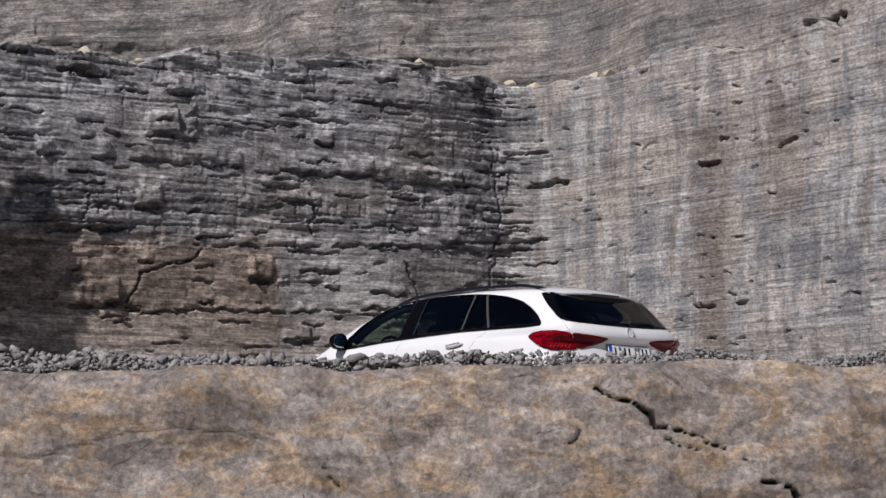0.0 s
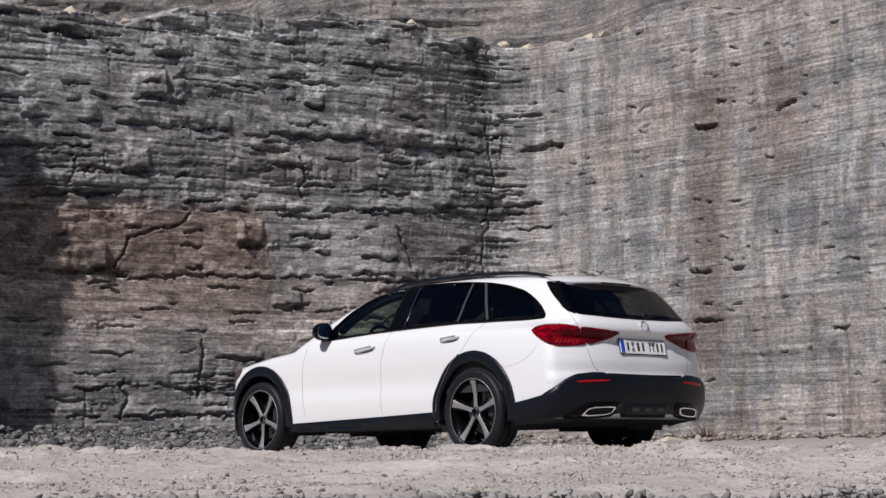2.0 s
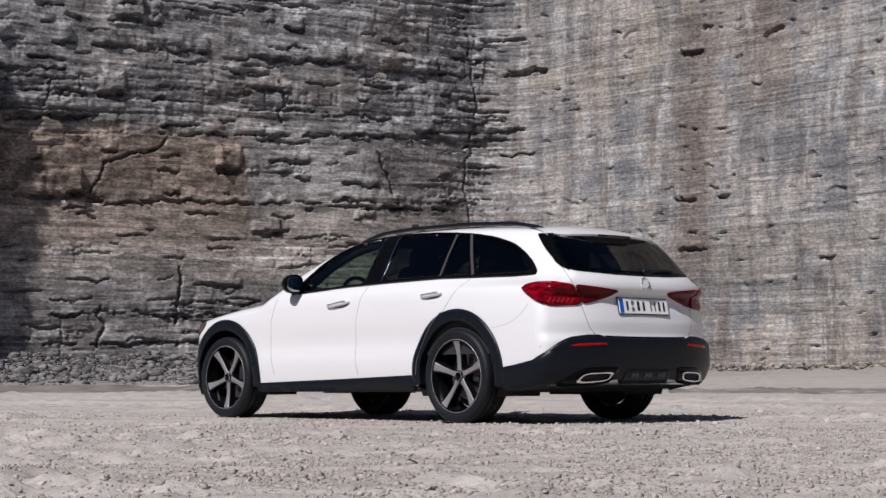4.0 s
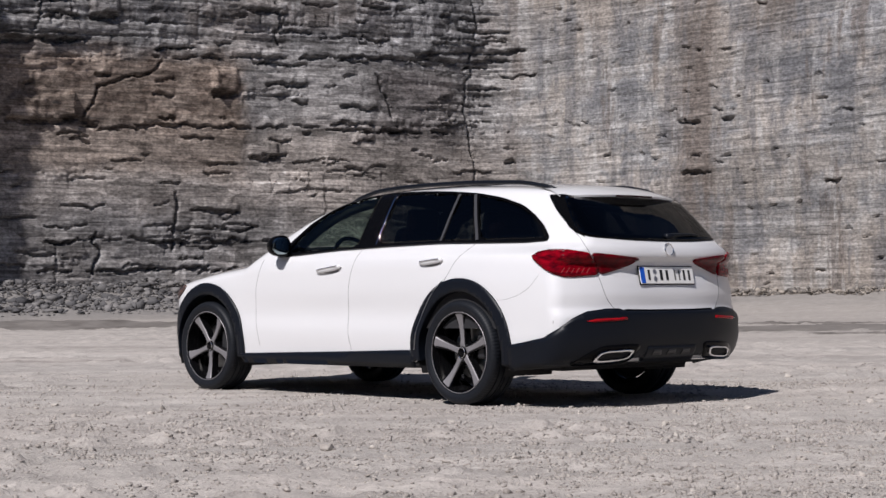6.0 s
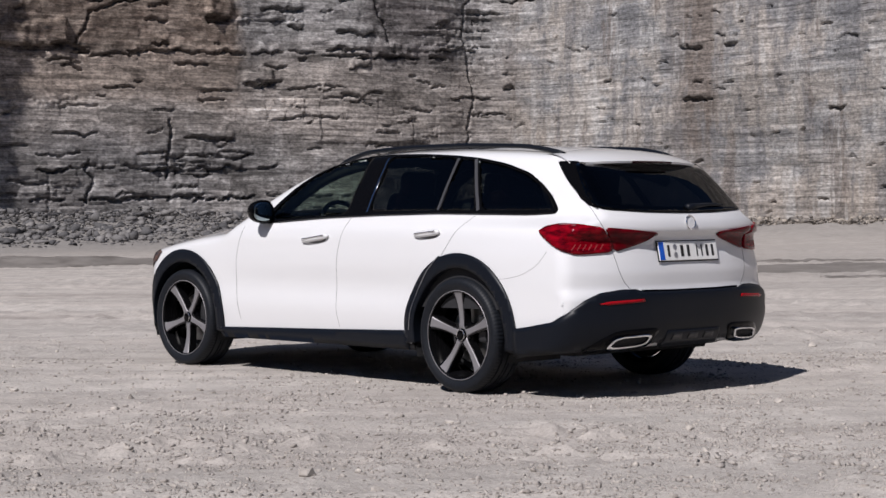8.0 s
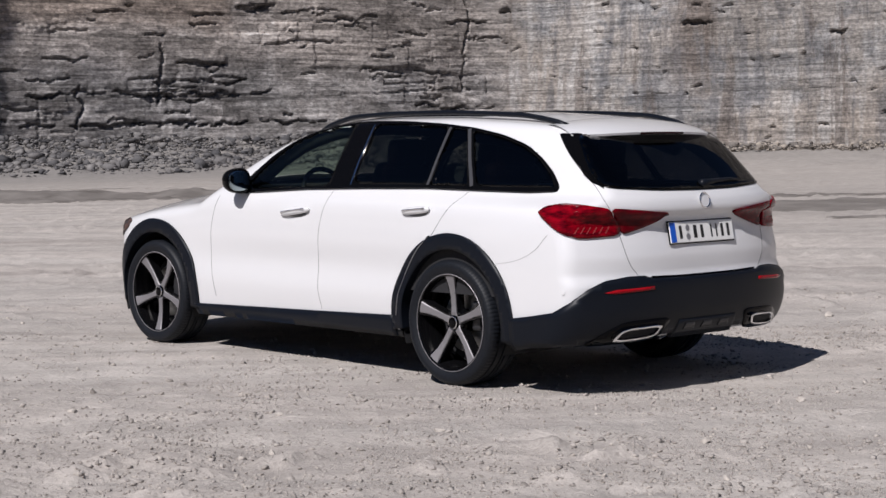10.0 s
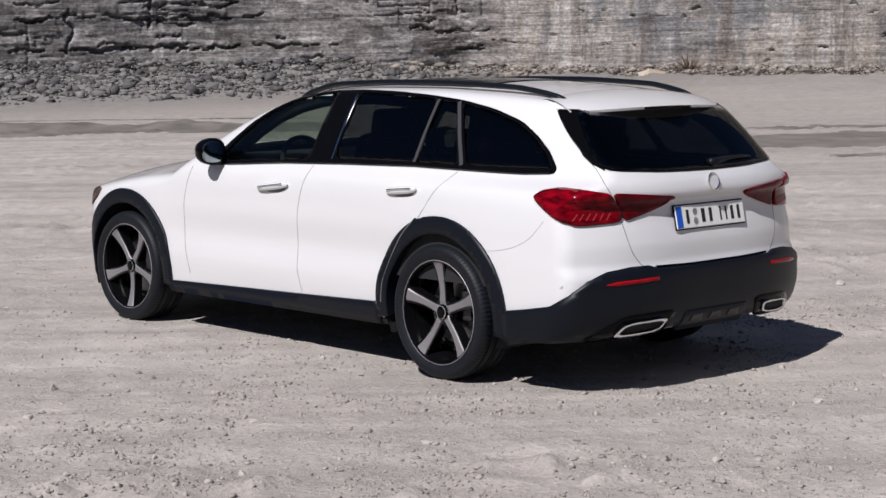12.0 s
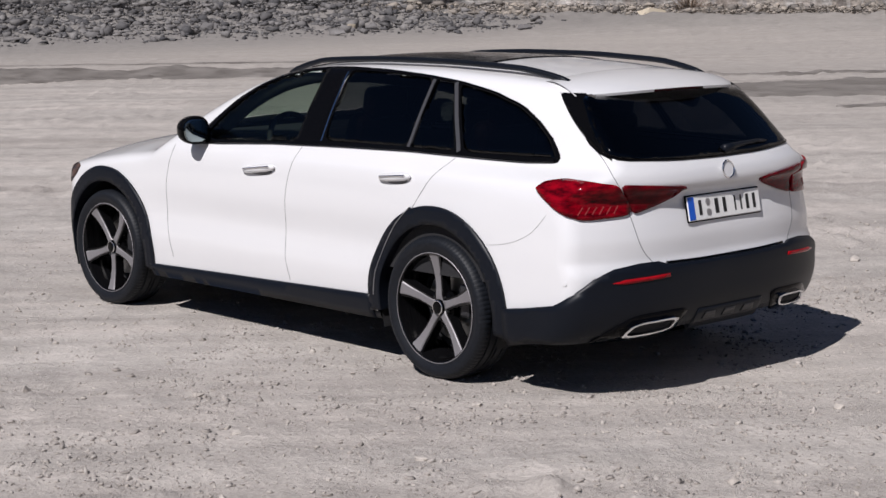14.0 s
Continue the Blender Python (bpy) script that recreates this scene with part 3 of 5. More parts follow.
def build_quarry():
    """One long face: rough broken beds, then past the inner corner a smoother streaked face; a bench and an upper face above."""
    step = 0.08
    line, s = smooth_line(WALL_PLAN, step)
    keep = ((line[:, 1] < -22) & (line[:, 0] > 34)) | (np.arange(len(s)) % 5 == 0)
    line, s = line[keep], s[keep]
    tang = np.gradient(line, axis=0)
    tang /= np.linalg.norm(tang, axis=1)[:, None]
    for _ in range(60):
        tang[1:-1] = (tang[:-2] + 2 * tang[1:-1] + tang[2:]) / 4
    tang /= np.linalg.norm(tang, axis=1)[:, None]
    outw = np.stack([tang[:, 1], -tang[:, 0]], 1)
    if outw[len(line) // 2] @ np.array([-1.0, 1.0]) < 0:
        outw = -outw
    right = np.clip((s - CORNER_S + 1.0) / 3.0, 0, 1)[:, None]
    zr, nb, seed = np.arange(-1.0, 26.0, step), 26, 3
    nl = len(zr)
    up = np.arange(0, 34.0, step * 2.0)
    S, Z = np.meshgrid(s, np.r_[zr, np.full(nb, 26.0), 26.0 + up], indexing="ij")
    bz = bench_z(s)[:, None]
    Z = np.where(Z < 26.0, Z * bz / 26.0, Z - 26.0 + bz)
    sb = np.clip(4 - (s - CORNER_S) * np.where(s < CORNER_S, 1.2, 0.3), 1.2, 34)[:, None]
    bt = np.linspace(0.02, 1, nb)[None]
    back = np.zeros_like(Z)
    back[:, nl:nl + nb], back[:, nl + nb:] = sb * bt, sb
    Z[:, nl:nl + nb] += 0.12 * sb * bt
    Z[:, nl + nb:] += 0.12 * sb
    relief = (0.62 - 0.47 * right) * np.where(np.arange(Z.shape[1])[None] >= nl, 0.8, 1.0)
    relief = relief * np.where(Z < 9.0, 0.7, 1.0)
    dip = Z - 0.03 * np.minimum(S - CORNER_S, 0)
    warp = dip + 0.25 * fbm(S / 16, 0 * S, 0, 3, seed) + 0.03 * fbm(S / 1.3, Z / 1.3, 0, 3, seed + 60)
    sw = S + 0.10 * fbm(S / 2, Z / 0.6, 0, 4, seed + 9)
    mask = 0.16 + 0.8 * np.clip(-0.05 + 1.5 * fbm(S / 6, Z / 2.2, 0, 3, seed + 20), 0, 1.1)
    mask += (0.45 * np.exp(-((dip - 15.0) / 1.2) ** 2) + 0.4 * np.clip((dip - 19.5) / 1.0, 0, 1) + 0.25 * np.exp(-((dip - 2.6) / 1.6) ** 2)) * (1 - 0.6 * right)
    mask += 0.8 * np.exp(-((S - CORNER_S + 0.5) / 2.4) ** 2) * np.clip((Z - 6) / 6, 0.2, 1)
    d = relief * mask * (layers(warp, sw, seed, 2.4, 0.42, 6.0) + layers(warp, sw, seed + 5, 0.9, 0.30, 2.2) + layers(warp, sw, seed + 8, 0.36, 0.17, 1.1))
    d += 0.35 * fbm(S / 9, Z / 9, 0, 3, seed + 30) + relief * (0.035 * fbm(S / 0.9, Z / 0.5, 0, 3, seed + 45) + 0.02 * fbm(S / 0.3, Z / 0.2, 0, 2, seed + 40))
    d += right * 0.05 * fbm(S / 0.9, Z / 9, 0, 3, seed + 50)
    d = open_joints(d, s, Z)
    pos = line[:, None, :] + outw[:, None, :] * (d - back + 0.02 * (10 - Z))[..., None]
    verts = np.concatenate([pos, Z[..., None]], 2).reshape(-1, 3)
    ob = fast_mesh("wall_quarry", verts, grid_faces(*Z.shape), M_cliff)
    tagged(ob, "layered grey limestone quarry face with broken beds and water streaks", "cliff", kind="structure")
    # a tall spur beside the face, which throws its shadow on it
    spur, _ = smooth_line([(72, -18.5), (67, -19.0), (64.0, -19.3), (62.6, -17.0), (62.4, -10), (62, 6), (72, 12)], 0.5)
    top = 25.4 + np.clip((spur[:, 1] + 18.9) / 5.0, 0, 1) * 9.5
    h = np.linspace(0, 1, 70)
    Zs = -1 + (top[:, None] + 1) * h[None]
    sx = spur[:, :1] + 0.25 * fbm(spur[:, 1:] / 1.5, Zs / 1.2, 0, 4, 123)
    sy = spur[:, 1:] + 0.20 * fbm(spur[:, :1] / 1.5, Zs / 1.2, 4, 4, 133)
    ob = fast_mesh("wall_spur", np.stack([sx.ravel(), sy.ravel(), Zs.ravel()], 1), grid_faces(*Zs.shape), M_cliff)
    tagged(ob, "tall grey rock spur standing out from the quarry face", "cliff", kind="structure")
    # the rest of the pit, all round
    ring, _ = smooth_line([(70, 8), (72, 40), (56, 80), (10, 98), (-48, 92), (-88, 55), (-98, 0), (-80, -46), (-40, -62), (6, -58)], 1.5)
    h = np.linspace(0, 1, 30)
    Zs = -7 + h[None] * (29 + 4 * fbm(np.arange(len(ring)) / 14.0, 0 * ring[:, 0], 0, 3, 140))[:, None]
    rad = 1 + 0.03 * fbm(np.arange(len(ring))[:, None] / 6.0, Zs / 4, 0, 4, 150) + 0.10 * h[None]
    ob = fast_mesh("wall_far", np.stack([(ring[:, :1] * rad).ravel(), (ring[:, 1:] * rad).ravel(), Zs.ravel()], 1), grid_faces(*Zs.shape), M_cliff)
    tagged(ob, "far grey limestone faces closing the quarry", "cliff", kind="structure")


def ground_height(x, y):
    a = (x - EDGE[0]) * VIEW[0] + (y - EDGE[1]) * VIEW[1]
    b = (x - EDGE[0]) * ACROSS[0] + (y - EDGE[1]) * ACROSS[1]
    near_car = np.clip(np.hypot((x - 1.4) / 2.6, y / 1.5) - 0.8, 0, 1)
    calm = np.clip((a - 0.3) / 2.0, 0, 1)
    z = 0.012 * fbm(x / 1.1, y / 1.1, 0, 4, 5) * (0.3 + 0.7 * near_car) * calm + (0.003 + 0.007 * near_car) * fbm(x / 0.15, y / 0.15, 0, 3, 15)
    z = z + 0.02 * near_car * calm * fbm(a / 0.7, b / 9, 0, 3, 25)
    z = z + 0.05 * near_car * calm * np.clip(fbm(x / 0.18, y / 0.18, 0, 3, 45) * np.clip(fbm(x / 2.0, y / 2.0, 0, 3, 46) + 0.25, 0, 1) - 0.10, 0, 1)
    z = z - 0.105 * np.clip(1 - a / 3.0, 0, 1) ** 1.5
    # a low broken bank where the tracks have cut into the floor
    z = z + 0.16 * np.clip((a - 41.2 - 0.5 * fbm(b / 1.2, 0 * b, 0, 3, 26)) / 1.6, 0, 1) * np.clip((48 - a) / 4, 0, 1) * np.clip(-b - 0.5, 0, 1)
    far = np.zeros_like(z)
    m = a > 30
    if np.any(m):
        p = np.stack([x[m], y[m]], 1)
        dist = np.full(len(p), 1e9)
        for q in WALL_LINE:
            dist = np.minimum(dist, np.hypot(p[:, 0] - q[0], p[:, 1] - q[1]))
        side = np.clip((p[:, 1] + 62) / 14, 0, 1)
        t = np.clip(1 - dist / 24, 0, 1)
        far[m] = (0.45 + 0.6 * side) * t**1.3 + 0.22 * t * fbm(p[:, 0] / 1.2, p[:, 1] / 1.2, 0, 4, 35)
    return z + far


def jag(b):
    return (0.05 * fbm(b / 0.35, 0 * b, 0, 4, 81) + 0.05 * fbm(b / 2.0, 0 * b, 0, 2, 85)) * np.clip(3.2 - np.abs(b), 0, 1)


LEDGE_CRACKS = [([(.14, .02), (.25, .025), (.34, .045)], .006, .03), ([(.34, .045), (.40, .06), (.445, .09), (.465, .13)], .014, .05), ([(.465, .13), (.565, .155), (.635, .205), (.685, .26)], .007, .04),
                ([(.685, .26), (.75, .275), (.86, .30), (1.0, .30), (1.2, .33)], .020, .07), ([(.48, .165), (.57, .185)], .006, .03), ([(-.28, .20), (-.22, .25)], .006, .03),
                ([(-.03, .215), (-.025, .25)], .010, .04), ([(-.78, .06), (-.785, .035), (-.71, .025)], .006, .03), ([(.27, .155), (.30, .14)], .006, .03)]


def build_ground():
    a = [0.0]
    while a[-1] < 420:
        a.append(a[-1] + (0.030 if a[-1] < 9 else min(0.030 * (a[-1] / 9) ** 1.65, 25)))
    a = np.array(a)
    beta = np.linspace(-0.36, 0.36, 380)
    outer = np.array([0.6, 1.5, 3, 6, 12, 25, 50, 100, 200, 350.0])
    A = a[:, None] + np.zeros(len(beta) + 2 * len(outer))[None]
    half = 0.36 * (a + 4.3)
    Bm = beta[None] * (a + 4.3)[:, None]
    B = np.concatenate([-(half[:, None] + outer[::-1][None]), Bm, half[:, None] + outer[None]], 1)
    A = A + jag(B) * np.clip(1 - A / 0.6, 0, 1)
    X = EDGE[0] + A * VIEW[0] + B * ACROSS[0]
    Y = EDGE[1] + A * VIEW[1] + B * ACROSS[1]
    Z = ground_height(X.ravel(), Y.ravel())
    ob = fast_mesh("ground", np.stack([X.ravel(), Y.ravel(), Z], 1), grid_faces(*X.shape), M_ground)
    tagged(ob, "dusty beige quarry floor of crushed limestone", "ground", kind="structure")
    # the broken face under the edge
    b = np.r_[np.linspace(-350, -10, 18), np.arange(-9.5, -2.2, 0.15), np.arange(-2.1, 2.1, 0.0075), np.arange(2.2, 9.6, 0.15), np.linspace(10, 350, 18)]
    h = np.r_[0, 0.003, 0.007, np.arange(0.012, 0.7, 0.0065), np.linspace(0.72, 6, 30)]
    Bq, H = np.meshgrid(b, h, indexing="ij")
    off = 0.02 * fbm(Bq / 0.25, H / 0.18, 0, 4, 91) + 0.03 * fbm(Bq / 0.9, H / 0.5, 0, 3, 95)
    off += 0.007 * layers(H * 12 + 0.5 * fbm(Bq / 0.3, H / 0.3, 0, 3, 79), Bq * 10, 21, 1.0, 0.6, 2.5)
    # cracks: one long one falls away, a few short ones
    bw, hw = Bq + 0.012 * fbm(Bq / 0.05, H / 0.05, 0, 3, 191), H + 0.014 * fbm(Bq / 0.06, H / 0.06, 3, 3, 192)
    for line, wide, depth in LEDGE_CRACKS:
        for (b0, h0), (b1, h1) in zip(line, line[1:]):
            t = np.clip(((bw - b0) * (b1 - b0) + (hw - h0) * (h1 - h0)) / ((b1 - b0) ** 2 + (h1 - h0) ** 2), 0, 1)
            far = np.hypot(bw - b0 - t * (b1 - b0), hw - h0 - t * (h1 - h0))
            cut = 0.42 * wide * np.clip(0.55 + 0.9 * fbm(Bq / 0.10, H / 0.10, 0, 3, 193), 0.15, 1.4)
            off -= 0.7 * depth * np.clip(1.6 - 1.6 * far / np.maximum(cut, 1e-4), 0, 1)
    An = jag(Bq) * np.exp(-H * 2) - (off + 0.03) * np.clip(9 - np.abs(Bq), 0.2, 1) * (1 - np.exp(-H / 0.02)) - 0.02 * H
    X = EDGE[0] + An * VIEW[0] + Bq * ACROSS[0]
    Y = EDGE[1] + An * VIEW[1] + Bq * ACROSS[1]
    edge_z = ground_height(X[:, 0], Y[:, 0])[:, None] + 0.012 * np.exp(-H / 0.02)
    ob = fast_mesh("wall_ledge", np.stack([X.ravel(), Y.ravel(), (edge_z - H).ravel()], 1), grid_faces(*X.shape), M_ledge)
    tagged(ob, "ochre-stained broken limestone ledge below the bench", "rock ledge", kind="structure")
    # lower floor behind the ledge
    v = []
    for aa in (0.5, -420):
        for bb in (-420, 420):
            p = EDGE + aa * VIEW + bb * ACROSS
            v.append((p[0], p[1], -6.0))
    ob = link_mesh("ground_lower", v, [(0, 1, 3, 2)], M_ground)
    tagged(ob, "lower quarry floor of crushed limestone", "ground", kind="structure")


# ---- stones ----
def stone_shape(seed, n=1):
    """An angular broken stone: the hull of a few points."""
    rs = np.random.RandomState(seed)
    bm = bmesh.new()
    for _ in range(6 + 3 * n):
        d = rs.randn(3)
        bm.verts.new(d / np.linalg.norm(d) * (0.75 + 0.35 * rs.rand()))
    bmesh.ops.convex_hull(bm, input=bm.verts[:])
    bmesh.ops.delete(bm, geom=[v for v in bm.verts if not v.link_faces], context="VERTS")
    bmesh.ops.triangulate(bm, faces=bm.faces[:])
    bmesh.ops.recalc_face_normals(bm, faces=bm.faces[:])
    bm.verts.index_update()
    v = np.array([x.co[:] for x in bm.verts])
    f = np.array([[x.index for x in fc.verts] for fc in bm.faces])
    bm.free()
    return v, f


def scatter(name, places, sizes, material, label, category, seed, flat=0.7, n=1):
    rs = np.random.RandomState(seed)
    shapes = [stone_shape(seed + i, n) for i in range(14)]
    V, F, off = [], [], 0
    for p, r in zip(places, sizes):
        v, f = shapes[rs.randint(14)]
        q = rs.randn(4)
        q /= np.linalg.norm(q)
        w, x, y, z = q
        R = np.array([[1 - 2 * (y * y + z * z), 2 * (x * y - z * w), 2 * (x * z + y * w)],
                      [2 * (x * y + z * w), 1 - 2 * (x * x + z * z), 2 * (y * z - x * w)],
                      [2 * (x * z - y * w), 2 * (y * z + x * w), 1 - 2 * (x * x + y * y)]])
        s = r * (0.7 + 0.6 * rs.rand(3)) * (1, 1, flat)
        V.append((v @ R.T) * s + p)
        F.append(f + off)
        off += len(v)
    ob = fast_mesh(name, np.concatenate(V), np.concatenate(F), material)
    return tagged(ob, label, category, kind="stuff")


def to_xy(a, b):
    return EDGE[0] + a * VIEW[0] + b * ACROSS[0], EDGE[1] + a * VIEW[1] + b * ACROSS[1]


def build_stones():
    rs = np.random.RandomState(4)
    # berm of broken stone along the edge
    n = 22000
    a = np.where(rs.rand(n) < 0.66, 0.03 + np.abs(rs.randn(n)) * 0.14, 0.02 + rs.gamma(1.9, 0.20, n))
    b = np.where(rs.rand(n) < 0.72, rs.uniform(-1.7, 1.7, n), np.clip(rs.randn(n) * 4, -11, 11))
    a = a + jag(b) * np.clip(1 - a / 0.6, 0, 1)
    r = np.clip(rs.lognormal(math.log(0.0058), 0.5, n), 0.003, 0.019) * (1.15 - 0.4 * (b > 0.1)) * np.clip(1.25 - a, 0.45, 1.0)
    x, y = to_xy(a, b)
    z = ground_height(x, y) + r * 0.35 + 0.052 * np.exp(-((a - 0.14) / 0.12) ** 2) * (0.7 + 0.4 * fbm(b / 0.4, 0 * b, 0, 3, 44)) * rs.rand(n)
    scatter("gravel_berm", np.stack([x, y, z], 1), r, M_stone, "loose broken grey stones along the bench edge", "gravel", 100, 0.85)
    # pebbles over the floor
    n = 26000
    a = 0.8 + 16 * rs.rand(n) ** 1.1
    b = (a + 4.3) * rs.uniform(-0.3, 0.3, n)
    r = np.clip(rs.lognormal(math.log(0.0055), 0.55, n), 0.0025, 0.026) * np.clip(a / 4, 0.5, 1)
    x, y = to_xy(a, b)
    z = ground_height(x, y) + r * 0.15
    scatter("pebbles", np.stack([x, y, z], 1), r, M_pebble, "small pale pebbles strewn over the quarry floor", "pebbles", 200, 0.7)
    # clods of broken crust, gathered in patches
    n = 130000
    a = 0.9 + 13 * rs.rand(n) ** 1.25
    b = (a + 4.3) * rs.uniform(-0.28, 0.28, n)
    x, y = to_xy(a, b)
    patch = fbm(x / 1.3, y / 1.3, 0, 3, 61) + 0.8 * fbm(x / 0.3, y / 0.3, 0, 3, 62)
    keep = rs.rand(n) < np.clip(0.06 + 1.2 * patch, 0.02, 1)
    x, y = x[keep], y[keep]
    r = np.clip(rs.lognormal(math.log(0.0062), 0.5, len(x)), 0.003, 0.022) * np.clip(a[keep] / 4, 0.45, 1)
    z = ground_height(x, y) + r * 0.12
    scatter("clods", np.stack([x, y, z], 1), r, M_clod, "beige clods of broken crust over the quarry floor", "clods", 250, 0.75)
    # rubble at the foot of the walls
    n = 32000
    k = rs.randint(10, len(WALL_LINE) - 40, n)
    d = 0.3 + (3.0 + 14.0 * np.clip((WALL_LINE[k][:, 1] + 60) / 12, 0, 1)) * rs.rand(n) ** 1.3 * (0.8 + 0.4 * rs.rand(n))
    base = WALL_LINE[k]
    inn = np.stack([np.where(base[:, 1] > -58, -1.0, -0.25), np.where(base[:, 1] > -58, 0.15, 1.0)], 1)
    p = base + inn * d[:, None] + rs.randn(n, 2) * 0.5
    keep = (rs.rand(n) < np.where(base[:, 1] > -50, 1.0, 0.55))
    p, d = p[keep], d[keep]
    r = np.clip(rs.lognormal(math.log(0.062), 0.75, len(p)), 0.028, 0.42) * np.where(p[:, 1] < -55, 0.75, 1.0)
    z = ground_height(p[:, 0], p[:, 1]) + r * 0.3 + 0.35 * np.clip(1 - d / 5, 0, 1)
    pale = p[:, 1] + 1.5 * rs.randn(len(p)) < -52
    scatter("rubble", np.stack([p[:, 0], p[:, 1], z], 1)[~pale], r[~pale], M_rubble, "grey broken rubble heaped along the cliff foot", "rubble", 300, 0.55)
    scatter("debris", np.stack([p[:, 0], p[:, 1], z], 1)[pale], r[pale], M_debris, "pale brown broken debris along the foot of the streaked face", "debris", 320, 0.55)


def boulder(name, x, y, z, size, material, label, seed, group=""):
    """One larger rock: a broken hull, bevelled and roughened."""
    v, f = stone_shape(seed, 3)
    bm = bmesh.new()
    vs = [bm.verts.new(p) for p in v * np.array(size) / 2]
    for t in f:
        bm.faces.new([vs[i] for i in t])
    bmesh.ops.subdivide_edges(bm, edges=bm.edges[:], cuts=2, use_grid_fill=True)
    co = np.array([q.co[:] for q in bm.verts])
    d = 1 + 0.05 * fbm(co[:, 0] * 4 / size[0], co[:, 1] * 4 / size[0], co[:, 2] * 4 / size[0], 3, seed)
    for q, k in zip(bm.verts, d):
        q.co *= k
    me = bpy.data.meshes.new(name)
    bm.to_mesh(me)
    bm.free()
    me.materials.append(material)
    ob = new(name, me)
    ob.matrix_basis = pose(x, y, z + size[2] * 0.28, 0, 0, seed * 37 % 360)
    return tagged(ob, label, "rock", group)


def on_ground(x, y):
    return float(ground_height(np.array([x]), np.array([y]))[0])


def build_rocks():
    for (x, y), size, mt, lab, seed in PALE_ROCKS:
        boulder("boulder", x, y, on_ground(x, y), size, mt, lab, seed, "boulders at the cliff foot")
    # boulders on the bench above
    for ds, back, r, seed in ((-6.5, 1.2, 1.1, 5), (-1.2, 1.0, 0.9, 6), (0.2, 1.4, 1.3, 7), (1.4, 1.0, 0.8, 8), (4.6, 0.8, 1.0, 9), (5.8, 0.7, 1.2, 10), (7.6, 0.6, 0.8, 11),
                              (-24, 1.0, 0.9, 12), (-27, 1.3, 1.1, 13)):
        s = CORNER_S + ds
        px, py = np.interp(s, WALL_S, WALL_LINE[:, 0]), np.interp(s, WALL_S, WALL_LINE[:, 1])
        ox, oy = (back, 0.0) if ds < -2 else (0.3 * back, -back)
        boulder("boulder", px + ox + 0.3, py + oy - 0.3, float(bench_z(np.array([s]))[0]) + 0.05, (r, r * 0.8, r * 0.6), M_boulder,
                "yellowish broken boulder lying on the rock bench", seed, "boulders on the bench")


PALE_ROCKS = [((49.3, -58.0), (1.9, 1.2, 0.85), M_boulder, "large pale yellowish boulder at the cliff foot", 31),
              ((52.6, -33.2), (0.7, 0.6, 0.5), M_rubble, "grey broken block beside the rubble", 32),
              ((52.0, -33.9), (0.6, 0.7, 0.55), M_rubble, "grey broken block beside the rubble", 33),
              ((49.8, -39.5), (0.55, 0.6, 0.4), M_boulder, "pale broken block beside the rubble", 34),
              ((43.6, -43.5), (0.7, 0.5, 0.4), M_rubble, "grey broken block on the quarry floor", 35),
              ((51.7, -43.3), (0.9, 0.7, 0.5), M_rubble, "grey broken block beside the rubble", 36)]


def build_loose_stones():
    for k, ((x, y), r) in enumerate(LOOSE):
        boulder("stone", x, y, on_ground(x, y) - 0.15 * r, (r * 1.2, r, r * 0.85), M_pebble_single, "small pale stone lying loose on the gravel", 60 + k, "loose stones on the floor")


LOOSE = [((-1.98, 3.55), .075), ((-2.45, 3.58), .05), ((-1.33, 3.86), .055), ((-2.07, 1.29), .045), ((-.98, 1.87), .05), ((-.82, 2.70), .05), ((-.95, 2.62), .035),
         ((-2.9, 2.2), .04), ((-1.6, 2.9), .035), ((-.2, 2.2), .045), ((.5, 1.9), .05), ((1.2, 2.4), .06), ((.9, 3.2), .05), ((2.2, 2.6), .06), ((3.1, 3.4), .07),
         ((-1.7, .1), .05), ((-1.9, -.9), .06), ((-1.2, -2.6), .06), ((.6, -3.4), .08), ((-2.3, -.2), .04), ((-.55, 1.15), .04), ((.35, 1.12), .035)]


def build_wet_ground():
    """Shallow wet hollows where tracks cross the floor."""
    m, nt, p = mat("wet_mud")
    n = noisetex(nt, coords(nt), 1.2, 6, 0.65)
    nt.links.new(ramp(nt, n, [(0.35, (0.125, 0.112, 0.101)), (0.65, (0.215, 0.197, 0.181))]), p.inputs["Base Color"])
    nt.links.new(ramp(nt, n, [(0.35, (0.4,) * 3), (0.6, (0.8,) * 3)]), p.inputs["Roughness"])
    for a0, a1, b0, b1, seed in WET:
        u = np.linspace(0, 1, 160)
        bb = b0 + (b1 - b0) * u
        w = np.sin(np.pi * u) ** 0.4 * (0.85 + 0.35 * fbm(u * 9, 0 * u, 0, 3, seed))
        mid = (a0 + a1) / 2 + 0.5 * fbm(u * 5, 0 * u, 0, 3, seed + 5)
        rows = []
        for t in np.linspace(-0.5, 0.5, 19):
            x, y = to_xy(mid + t * (a1 - a0) * w, bb)
            rows.append(np.stack([x, y, ground_height(x, y) + 0.03 - 0.05 * (abs(t) > 0.45)], 1))
        ob = fast_mesh("puddle", np.concatenate(rows), grid_faces(19, 160), m, True)
        tagged(ob, "dark wet mud in a shallow hollow of the quarry floor", "puddle", kind="structure")


WET = [(30.2, 37.6, 5.0, 21.0, 41), (39.6, 43.4, -17.0, -1.0, 42), (28.9, 29.6, 6.5, 15.0, 43), (38.6, 39.3, 4.5, 13.0, 44), (46.8, 47.6, -14.0, -2.0, 45)]


